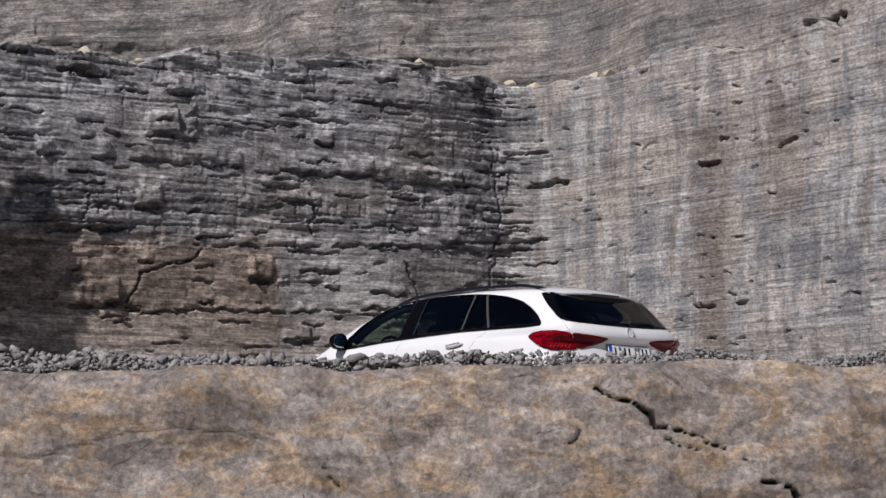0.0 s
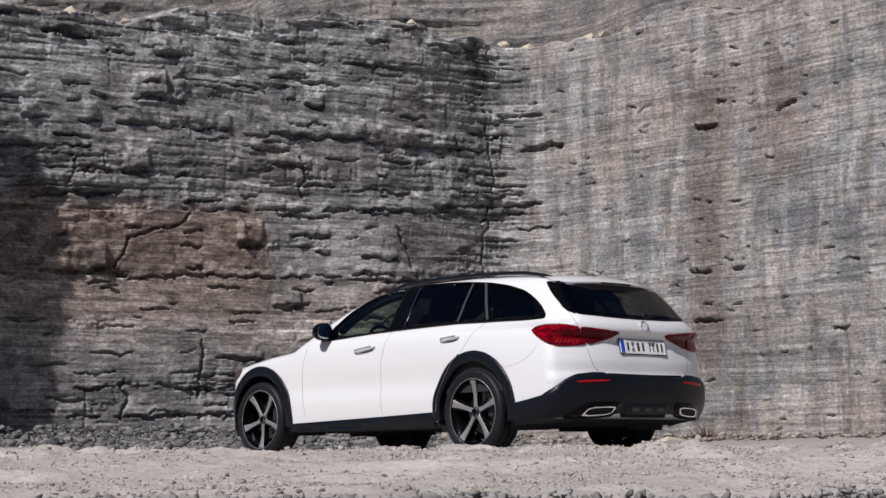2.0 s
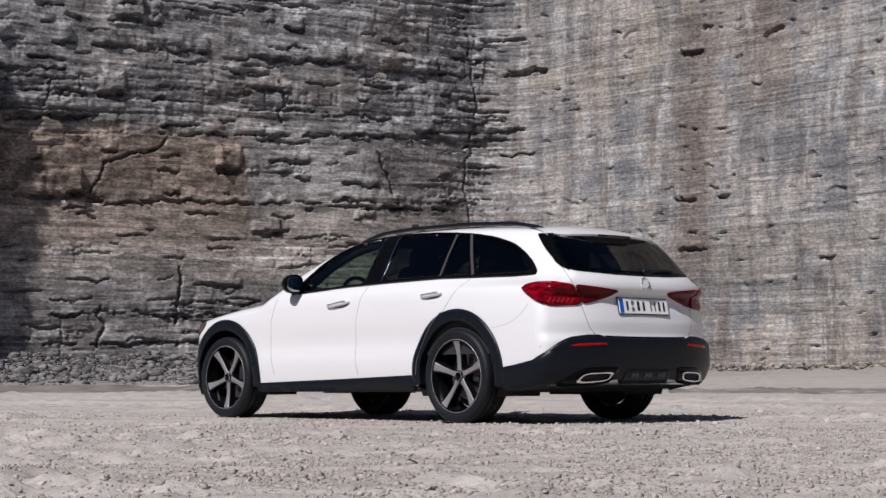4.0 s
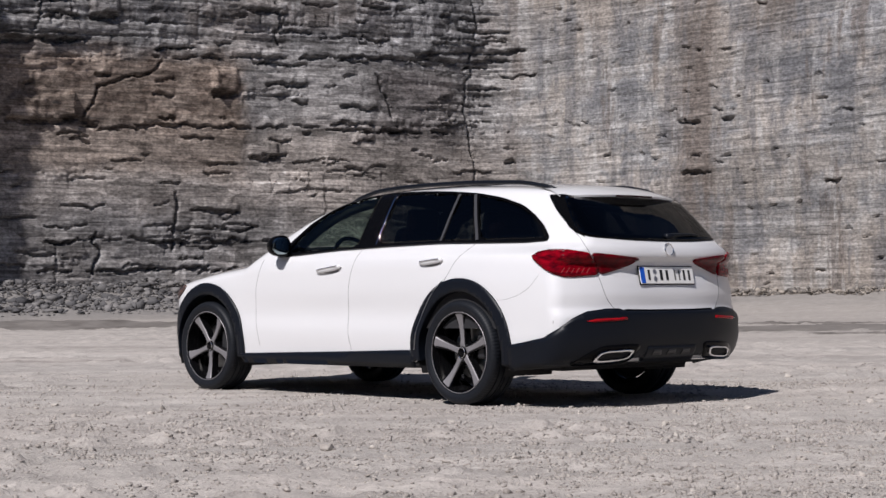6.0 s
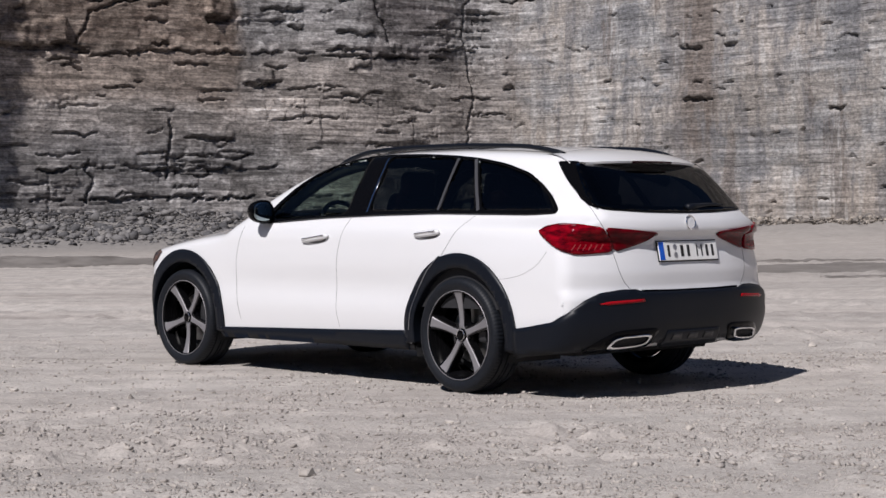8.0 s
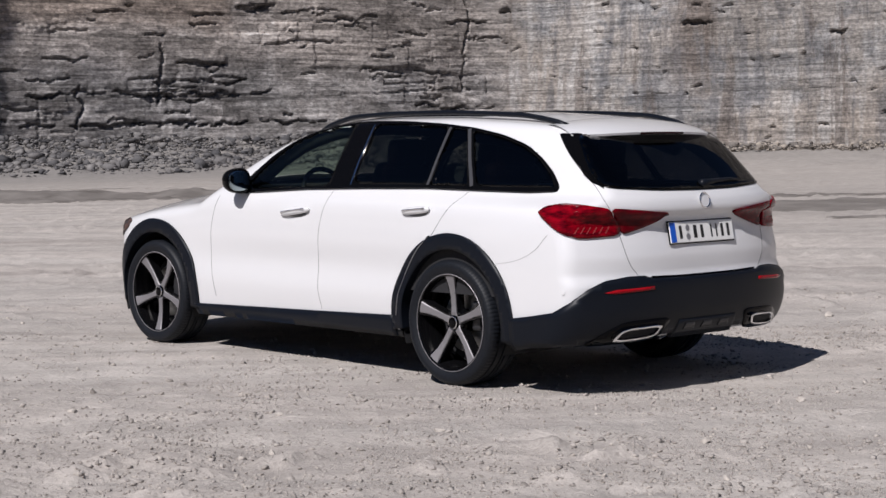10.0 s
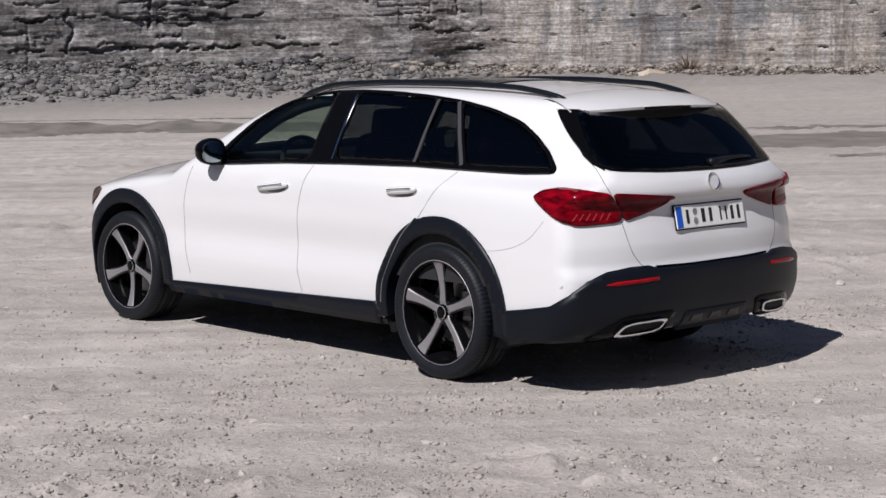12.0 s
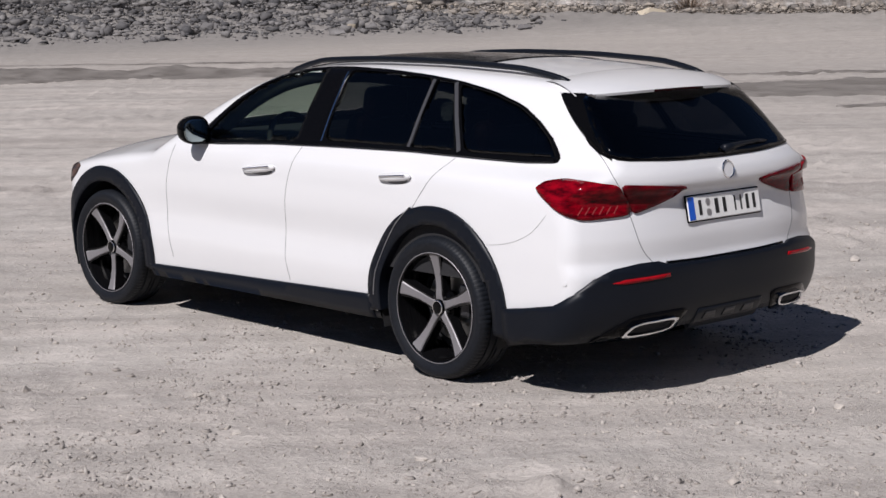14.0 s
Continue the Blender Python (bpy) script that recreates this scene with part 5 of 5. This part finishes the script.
def build_car():
    car = new("station_wagon")
    tagged(car, "white station wagon with black cladding parked on gravel", "car")
    P, F = skin_grid()
    mid = P[F].mean(1)
    cut, wide = np.zeros(len(P), bool), np.zeros(len(P), bool)
    # openings reach under the window surrounds
    dlo = np.array(DLO)
    shrunk = dlo + (np.array([(np.mean(dlo[:, 0])), 1.2]) - dlo) * (0.012, 0.10)
    cut |= inside_poly(P[:, 0], P[:, 2], shrunk) & (np.abs(P[:, 1]) > 0.4) & (P[:, 0] > -0.62)
    out = np.array(REAR_GLASS_OUT)
    cut |= inside_poly(P[:, 1], P[:, 2], out + ((0, 1.19) - out) * (0.04, 0.12)) & (P[:, 0] < -0.5)
    wide |= inside_poly(P[:, 0], P[:, 2], DLO) & (np.abs(P[:, 1]) > 0.4)
    wide |= inside_poly(P[:, 1], P[:, 2], REAR_GLASS_OUT) & (P[:, 0] < -0.5)
    cut |= inside_poly(P[:, 0], P[:, 1], SCREEN) & (P[:, 2] > 1.04)
    arch = np.zeros(len(P), bool)
    for ax in AXLES:
        arch |= (np.hypot(P[:, 0] - ax, P[:, 2] - 0.335) < 0.425) & (np.abs(P[:, 1]) > 0.5)
    gone = (cut | arch)[F].any(1)
    under = mid[:, 2] < 0.27
    nrm = skin_normal(P)
    out = np.einsum("ij,ij->i", np.cross(P[F[:, 1]] - P[F[:, 0]], P[F[:, 2]] - P[F[:, 0]]), nrm[F[:, 0]])
    F = np.where(out[:, None] < 0, F[:, ::-1], F)
    body = fast_mesh("body", P, F[~gone & ~under], M_paint, True)
    under_ob = fast_mesh("underbody", P, F[~gone & under], M_dark, True)
    lining = fast_mesh("cabin_lining", P - nrm * 0.03, F[~(cut | wide)[F].any(1) & (mid[:, 2] > 0.5) & (mid[:, 0] < 2.5)], M_lining, True)
    for ob, lab in ((body, "white painted body shell"), (under_ob, "black underbody"), (lining, "dark cabin lining")):
        bm = bmesh.new()
        bm.from_mesh(ob.data)
        bmesh.ops.delete(bm, geom=[v for v in bm.verts if not v.link_faces], context="VERTS")
        bm.to_mesh(ob.data)
        bm.free()
        ob.parent = car
        ob["label"] = lab
    part("cabin_floor", moved(rbox((3.0, 1.5, .06), .02, 2), Matrix.Translation((.9, 0, .42))), M_lining, car)
    part("chassis", moved(rbox((3.9, 1.1, .10), .03, 2), Matrix.Translation((1.35, 0, .27))), M_dark, car)
    for sgn in (1, -1):
        side = from_side(sgn)
        # glasshouse
        holes = [round_poly(p, .14, 2) for _, p in PANES]
        panel("window_surround", round_poly(DLO, .3, 1), side, M_gloss_black, car, "gloss black window surround", .005, .008, holes, .022)
        for (nm, _), poly in zip(PANES, holes):
            c = poly.mean(0)
            big = c + (poly - c) * 1.02
            panel(nm, big, side, M_glass_front if nm == "front_door_glass" else M_glass_dark, car,
                  "green-tinted glass" if nm == "front_door_glass" else "dark privacy glass", .001, .001, (), .03)
        ribbon("belt_trim", [(-.60, 1.05), (-.45, 1.043), (-.073, 1.05), (.284, 1.057), (.8, 1.05), (1.328, 1.037), (1.82, 1.011)], side, .014, .012, M_gloss_black, car, "black belt moulding")
        ribbon("pillar_trim", [(.937, 1.065), (.937, 1.2), (.935, 1.405)], side, .009, .008, M_chrome, car, "bright pillar edge")
        ribbon("glass_bar", [(.288, 1.07), (.272, 1.385)], side, .018, .009, M_bar, car)
        ribbon("glass_bar", [(-.045, 1.065), (.12, 1.375)], side, .022, .009, M_bar, car)
        # cladding
        ang = np.linspace(radians(-8), radians(190), 40)
        for ax in AXLES:
            tail = [(ax + .485 * math.cos(a), .335 + .485 * math.sin(a)) for a in ang]
            inner = [(ax + .398 * math.cos(a), .335 + .398 * math.sin(a)) for a in ang[::-1]]
            panel("arch_cladding", tail + inner, side, M_clad, car, "grained black wheel arch trim", .012, .06, (), .03)
            w = [(ax + .415 * math.cos(a), .335 + .415 * math.sin(a)) for a in np.linspace(radians(-20), radians(200), 36)]
            v = [(p[0], sgn * yy, p[1]) for yy in (.88, .45) for p in w]
            k = len(w)
            link_mesh("wheel_housing", v, [(i, i + 1, i + 1 + k, i + k) for i in range(k - 1)] + [tuple(range(k, 2 * k))], M_dark, False, car, "black wheel housing")
        panel("sill_cladding", [(.46, .235), (2.42, .228), (2.44, .29), (1.18, .325), (.475, .348)], side, M_clad, car, "grained black sill trim", .012, .04, (), .04)
        # panel gaps
        for line in ([(2.19, .985), (2.225, .88), (2.25, .765), (2.257, .565), (2.20, .35)], [(1.075, 1.03), (1.12, .92), (1.151, .80), (1.166, .6), (1.158, .45), (1.13, .34)],
                     [(-.035, 1.04), (.06, .93), (.17, .78), (.26, .74)], [(-.35, .673), (-.44, .682), (-.53, .703), (-.63, .752), (-.70, .834)]):
            ribbon("panel_gap", line, side, .0012 if line[0][0] < -.3 else .0026, .0010, M_gap, car, "narrow dark shut line")
        ribbon("panel_gap", [(.165, .80), (.27, .715), (.36, .60), (.42, .47), (.445, .35)], side, .004, .0135, M_satin, car, "fine joint across the wheel arch trim")
        # handles
        for x0, x1, z0, z1 in ((.405, .175, .925, .945), (1.515, 1.235, .888, .920)):
            c = side(np.array([[(x0 + x1) / 2, (z0 + z1) / 2]]))[0]
            L = abs(x0 - x1)
            bm = bmesh.new()
            bmesh.ops.create_uvsphere(bm, u_segments=24, v_segments=12, radius=1)
            for v in bm.verts:
                v.co = Vector((math.copysign(abs(v.co.x) ** .6, v.co.x) * L * .5, v.co.y * .020, math.copysign(abs(v.co.z) ** .8, v.co.z) * .021))
            h = part("door_handle", moved(bm, Matrix.Translation((c[0], c[1] + sgn * .012, c[2])) @ Matrix.Rotation(math.atan2(z1 - z0, x0 - x1), 4, "Y")), M_paint, car, "white door handle", True)
            part("handle_insert", moved(rbox((L * .8, .012, .010), .004, 2), Matrix.Translation((c[0], c[1] + sgn * .030, c[2] + .006)) @ Matrix.Rotation(math.atan2(z1 - z0, x0 - x1), 4, "Y")), M_chrome, h, "bright handle insert")
            # shade under the handle, painted as a flat grey ellipse on the skin
            el = [(c[0] + L * .38 * math.cos(a), c[2] - .012 + .022 * math.sin(a)) for a in np.linspace(0, 2 * np.pi, 20, endpoint=False)]
            panel("handle_shade_patch", el, side, M_gap, car, "flat grey patch painted as the shade behind the handle", .001, .004)
        # door mirror
        bm = bmesh.new()
        bmesh.ops.create_uvsphere(bm, u_segments=32, v_segments=20, radius=1)
        for v in bm.verts:
            x, yy, z = v.co
            v.co = Vector((max(x, -.35) * .095 + .01, math.copysign(abs(yy) ** .85, yy) * .085, math.copysign(abs(z) ** .8, z) * .078 * (1 - .12 * yy * sgn)))
        m = Matrix.Translation((1.905, sgn * .925, 1.080)) @ Matrix.Rotation(radians(-8 * sgn), 4, "Z")
        mir = part("door_mirror", moved(bm, m), M_gloss_black, car, "gloss black door mirror", True)
        bm = bmesh.new()
        bmesh.ops.create_uvsphere(bm, u_segments=28, v_segments=14, radius=1)
        for v in bm.verts:
            v.co = Vector((v.co.x * .004 - .026, math.copysign(abs(v.co.y) ** .8, v.co.y) * .072, math.copysign(abs(v.co.z) ** .7, v.co.z) * .062))
        part("mirror_glass", moved(bm, m), M_mirror, mir, "mirror glass", True)
        part("mirror_arm", moved(rbox((.09, .15, .035), .012, 2), Matrix.Translation((1.95, sgn * .875, 1.022)) @ Matrix.Rotation(radians(12 * sgn), 4, "X")), M_gloss_black, mir)
        # roof rail
        xs = np.linspace(1.52, -.47, 46)
        yr = np.interp(xs, [-.47, -.2, .3, 1.0, 1.52], [.475, .50, .53, .545, .54]) * sgn
        base = from_top(np.stack([xs, yr], 1))
        lift = .036 * np.clip(np.minimum((xs + .47) / .28, (1.52 - xs) / .28), 0, 1) ** .6
        base[:, 2] += lift - .004
        tube("roof_rail", base, .0145, M_clad, car, 10, "matt black roof rail", 1.25)
        # lamps and reflectors
        pts = [(-.612, .848, .942), (-.655, .83, .972), (-.748, .80, .986), (-.83, .74, .98), (-.905, .622, .967), (-.899, .532, .826), (-.817, .74, .812), (-.765, .81, .838)]
        u = np.array([axis_u(*p) for p in pts]) * (sgn, 1)
        panel("tail_lamp", round_poly(u, .3, 2), from_axis, M_red, car, "red tail lamp lens", .010, .03, (), .02)
        pts = [(-.908, .6205, .9665), (-.955, .43, .951), (-.995, .262, .931), (-.975, .32, .895), (-.947, .42, .862), (-.902, .534, .827)]
        u = np.array([axis_u(*p) for p in pts]) * (sgn, 1)
        panel("tail_lamp", round_poly(u, .2, 2), from_axis, M_red_dark, car, "dark red tailgate lamp lens", .009, .03, (), .02)
        for k in range(6):
            q = (-.80 - .012 * k, .76 - .030 * k, .838)
            u0 = np.array(axis_u(*q)) * (sgn, 1)
            ribbon("lamp_rib", [u0, u0 + (-.012 * sgn, .035)], from_axis, .006, .0115, M_rib, car, "pale red lamp rib")
        u = np.array([axis_u(*p) for p in [(-.905, .675, .543), (-.93, .62, .556), (-1.0, .42, .563), (-1.0, .417, .548), (-.93, .63, .536)]]) * (sgn, 1)
        panel("reflector", u, from_axis, M_reflector, car, "long red bumper reflector", .026, .02, (), .02)
        # tailgate joint
        u = np.array([axis_u(*p) for p in [(-.50, .56, 1.352), (-.60, .60, 1.25), (-.83, .636, 1.071), (-.906, .62, .96), (-.903, .545, .81), (-.939, .515, .666), (-.975, .48, .612)]]) * (sgn, 1)
        ribbon("panel_gap", u, from_axis, .0032, .0012, M_gap, car, "narrow dark tailgate joint")
        blade = [(-.505, .553, 1.345), (-.60, .597, 1.25), (-.70, .617, 1.17), (-.80, .630, 1.095), (-.85, .60, 1.062), (-.80, .57, 1.10), (-.70, .54, 1.21), (-.63, .50, 1.325), (-.60, .50, 1.342)]
        u = np.array([axis_u(*p) for p in blade]) * (sgn, 1)
        panel("tailgate_blade", round_poly(u, .2, 1), from_axis, M_gloss_black, car, "gloss black blade beside the tailgate glass", .0075, .012, (), .018)
        # exhaust trim
        ex = [(.655 * sgn, .304), (.61 * sgn, .368), (.355 * sgn, .380), (.39 * sgn, .320)]
        pts = round_poly(ex, .35, 2)
        cc = pts.mean(0)
        panel("exhaust_surround", round_poly([(.78 * sgn, .285), (.70 * sgn, .345), (.60 * sgn, .398), (.34 * sgn, .405), (.30 * sgn, .39), (.35 * sgn, .305), (.48 * sgn, .293)], .3, 2),
              from_rear, M_gloss_black, car, "gloss black exhaust surround", .025, .02, (), .03)
        panel("exhaust_trim", pts, from_rear, M_chrome, car, "chrome exhaust trim", .042, .04, [cc + (pts - cc) * (.86, .66)], .02)
        panel("exhaust_mouth", cc + (pts - cc) * (.87, .68), from_rear, M_dark, car, "black exhaust mouth", .028, .01, (), .02)
        bm = bmesh.new()
        bmesh.ops.create_cone(bm, cap_ends=True, segments=16, radius1=.010, radius2=.010, depth=.004)
        c = from_axis(np.array([axis_u(-.80, .84 , .545)]) * (sgn, 1))[0]
        nn = skin_normal(c[None])[0]
        part("parking_sensor", moved(bm, Matrix.Translation(c + nn * .002) @ Vector(nn).to_track_quat("Z", "Y").to_matrix().to_4x4()), M_paint, car, "white parking sensor")
        # headlamp
        panel("headlamp", round_poly([(3.18, .80), (3.24, .815), (3.33, .79), (3.40, .74), (3.40, .68), (3.30, .70), (3.22, .75)], .3, 2), side, M_head, car, "dark headlamp lens", .006, .02)
        panel("front_lip", [(3.30, .232), (3.30, .292), (3.42, .285), (3.52, .27), (3.52, .236)], side, M_clad, car, "black lower front lip", .014, .03)
        xs = np.linspace(-.35, 1.92, 34)
        zt = np.interp(xs, [-.34, -.14, .35, .9, 1.3, 1.48, 1.64, 1.78, 1.92], [1.287, 1.345, 1.408, 1.43, 1.412, 1.378, 1.32, 1.238, 1.125]) - .035
        tube("roof_edge_lining", np.stack([xs, sgn * (side_y(xs, zt) - .085), zt], 1), .042, M_lining, car, 8, "dark roof edge lining")
        # seats
        for sx, lab in ((1.35, "front"), (.42, "rear")):
            seat = part("seat", moved(rbox((.52, .50, .16), .05, 3), Matrix.Translation((sx, sgn * .37, .60))), M_leather, car, "brown leather seat")
            part("backrest", moved(rbox((.14, .48, .60), .06, 3, (.9, .82)), Matrix.Translation((sx - .30, sgn * .37, .90)) @ Matrix.Rotation(radians(-14), 4, "Y")), M_leather, seat)
            part("headrest", moved(rbox((.10, .26, .17), .04, 3), Matrix.Translation((sx - .40, sgn * .37, 1.24)) @ Matrix.Rotation(radians(-10), 4, "Y")), M_leather, seat)
    # bumper cladding round the tail
    top = [(-.465, .90, .395), (-.60, .885, .415), (-.76, .862, .445), (-.82, .80, .50), (-.87, .735, .565), (-.91, .67, .597), (-.955, .56, .610), (-.985, .47, .610), (-1.0, .42, .596), (-1.03, .2, .592)]
    bot = [(-1.0, .2, .322), (-.96, .45, .315), (-.88, .62, .30), (-.75, .80, .285), (-.60, .88, .262), (-.465, .88, .240)]
    u = [axis_u(*p) for p in top]
    u += [(-a, z) for a, z in u[::-1]]
    d = [axis_u(*p) for p in bot]
    u += [(-a, z) for a, z in d[::-1]] + d
    panel("rear_bumper", u, from_axis, M_clad, car, "grained black rear bumper trim", .022, .05, (), .028)
    u = [axis_u(*p) for p in [(-1.0, .42, .604), (-1.03, .2, .600)]]
    ribbon("bumper_step", u + [(-a, z) for a, z in u[::-1]], from_axis, .012, .012, M_gloss_black, car, "black loading edge")
    panel("diffuser", [(.25, .30), (.23, .385), (-.23, .385), (-.25, .30)], from_rear, M_clad, car, "black diffuser", .026, .02, (), .03)
    for yy in (-.14, 0, .14):
        panel("diffuser_insert", [(yy - .045, .335), (yy - .035, .365), (yy + .035, .365), (yy + .045, .335)], from_rear, M_insert, car, "dull silver diffuser insert", .029, .02, (), .02)
    # tailgate glass, spoiler lamp, wiper
    pane = np.array(REAR_PANE)
    hole = round_poly(pane + ((0, 1.19) - pane) * (.03, .10), .2, 2)
    panel("tailgate_surround", round_poly(REAR_GLASS_OUT, .3, 1), from_rear, M_gloss_black, car, "gloss black tailgate glass surround", .006, .010, [hole], .025)
    rim = np.array(REAR_GLASS_OUT)
    panel("tailgate_glass", round_poly(rim + ((0, 1.19) - rim) * (.02, .04), .3, 1), from_rear, M_glass_rear, car, "dark tailgate glass", .0085, .001, (), .025)
    yy = np.linspace(-.57, .57, 41)
    k = (yy / .57) ** 2
    tip = np.stack([-.722 + .13 * k ** 1.4, yy, 1.352 - .016 * k], 1)
    rows, skin = [], from_top(np.stack([np.full(41, -.36), yy * .93], 1))
    skin[:, 2] -= .004
    for t in np.linspace(0, 1, 9):
        top = skin + (tip - skin) * t
        top[:, 2] += .022 * t * (1 - t) * 4
        rows.append(top)
    rows.append(tip + (0.004, 0, -.012))
    under = from_rear(np.stack([yy * .97, 1.335 - .016 * k], 1)) + (.03, 0, 0)
    rows.append(tip + (under - tip) * .5 + (0, 0, -.004))
    rows.append(under)
    v = np.concatenate(rows)
    sp = link_mesh("spoiler", v, grid_faces(len(rows), 41), M_paint, True, car, "white roof spoiler")
    bmm = bmesh.new()
    bmm.from_mesh(sp.data)
    bmesh.ops.recalc_face_normals(bmm, faces=bmm.faces[:])
    for e in bmm.edges:
        if len(e.link_faces) == 2 and e.calc_face_angle(0) > radians(40):
            e.smooth = False
    bmm.to_mesh(sp.data)
    bmm.free()
    i0, i1 = 14, 27
    seg = tip[i0:i1] + (-.002, 0, -.006)
    tube("brake_light", seg, .0065, M_red_black, car, 6, "dark high brake light")
    pv = from_rear(np.array([[-.04, 1.075], [-.12, 1.083], [-.22, 1.09], [-.32, 1.093], [-.40, 1.09]])) + (-.022, 0, 0)
    tube("rear_wiper", pv, [.022, .016, .011, .009, .004], M_clad, car, 8, "black rear wiper")
    # roof glass and windscreen
    panel("roof_glass", round_poly([(.16, .46), (1.5, .47), (1.5, -.47), (.16, -.46)], .1, 2), from_top, M_gloss_black, car, "black panoramic roof glass", .003, .02, (), .04)
    panel("windscreen", SCREEN, from_top, M_glass_front, car, "tinted windscreen", .001, .001, (), .04)
    # cabin
    part("dashboard", moved(rbox((.55, 1.42, .28), .09, 3), Matrix.Translation((2.10, 0, .90))), M_lining, car, "black dashboard")
    ring = [(.175 * math.cos(a), .175 * math.sin(a)) for a in np.linspace(0, 2 * np.pi, 33)]
    m = Matrix.Translation((1.72, .37, .98)) @ Matrix.Rotation(radians(-68), 4, "Y")
    tube("steering_wheel", [(m @ Vector((p[0], p[1], 0)))[:] for p in ring], .016, M_lining, car, 8, "black steering wheel")
    part("steering_hub", moved(rbox((.10, .12, .05), .02, 2), m), M_lining, car)
    # number plate: its writing stays plain bars
    tilt = Matrix.Translation((-.9895, 0, .826)) @ Matrix.Rotation(radians(11), 4, "Y")
    plate = part("number_plate", moved(rbox((.010, .520, .112), .004, 2), tilt), M_white_plate, car, "white number plate with dark bars")
    part("plate_frame", moved(rbox((.008, .532, .124), .004, 2), tilt @ Matrix.Translation((.004, 0, 0))), M_gloss_black, plate)
    part("plate_band", moved(rbox((.002, .042, .104), .0006, 1), tilt @ Matrix.Translation((-.0055, .236, 0))), M_blue, plate, "blue plate band")
    for yy, w in ((.175, .040), (.058, .052), (.002, .045), (-.075, .022), (-.118, .022), (-.165, .042), (-.215, .040)):
        part("plate_bar", moved(rbox((.002, w * .5, .068), .0006, 1), tilt @ Matrix.Translation((-.0055, yy, 0))), M_black_ink, plate)
    for zz in (.022, -.024):
        bm = bmesh.new()
        bmesh.ops.create_cone(bm, cap_ends=True, segments=18, radius1=.017, radius2=.017, depth=.002)
        part("plate_seal", moved(bm, tilt @ Matrix.Translation((-.0055, .118, zz)) @ Matrix.Rotation(radians(90), 4, "Y")), M_satin, plate, "grey plate seal")
    # round badge, kept plain
    badge_pose = Matrix.Translation((-1.009, 0, .990)) @ Matrix.Rotation(radians(12), 4, "Y") @ Matrix.Rotation(radians(90), 4, "Z")
    badge = lathe("badge", [(.036, .004), (.040, .008), (.043, .004), (.040, 0)], 40, M_chrome, car, "plain chrome ring badge", None, True)
    badge.matrix_basis = badge_pose
    lathe("badge_disc", [(.0001, .003), (.037, .002)], 32, M_paint, badge, "plain white disc")
    # wheels
    wheel(car, 0, .800, 92, 0)
    wheel(car, AXLES[1], .800, 54, 2)
    for ax in AXLES:
        wheel(car, ax, -.800, 80, 180)
    return car


build_car()


build_quarry()
build_ground()
build_stones()
build_rocks()
build_loose_stones()
build_wet_ground()
build_shrub()
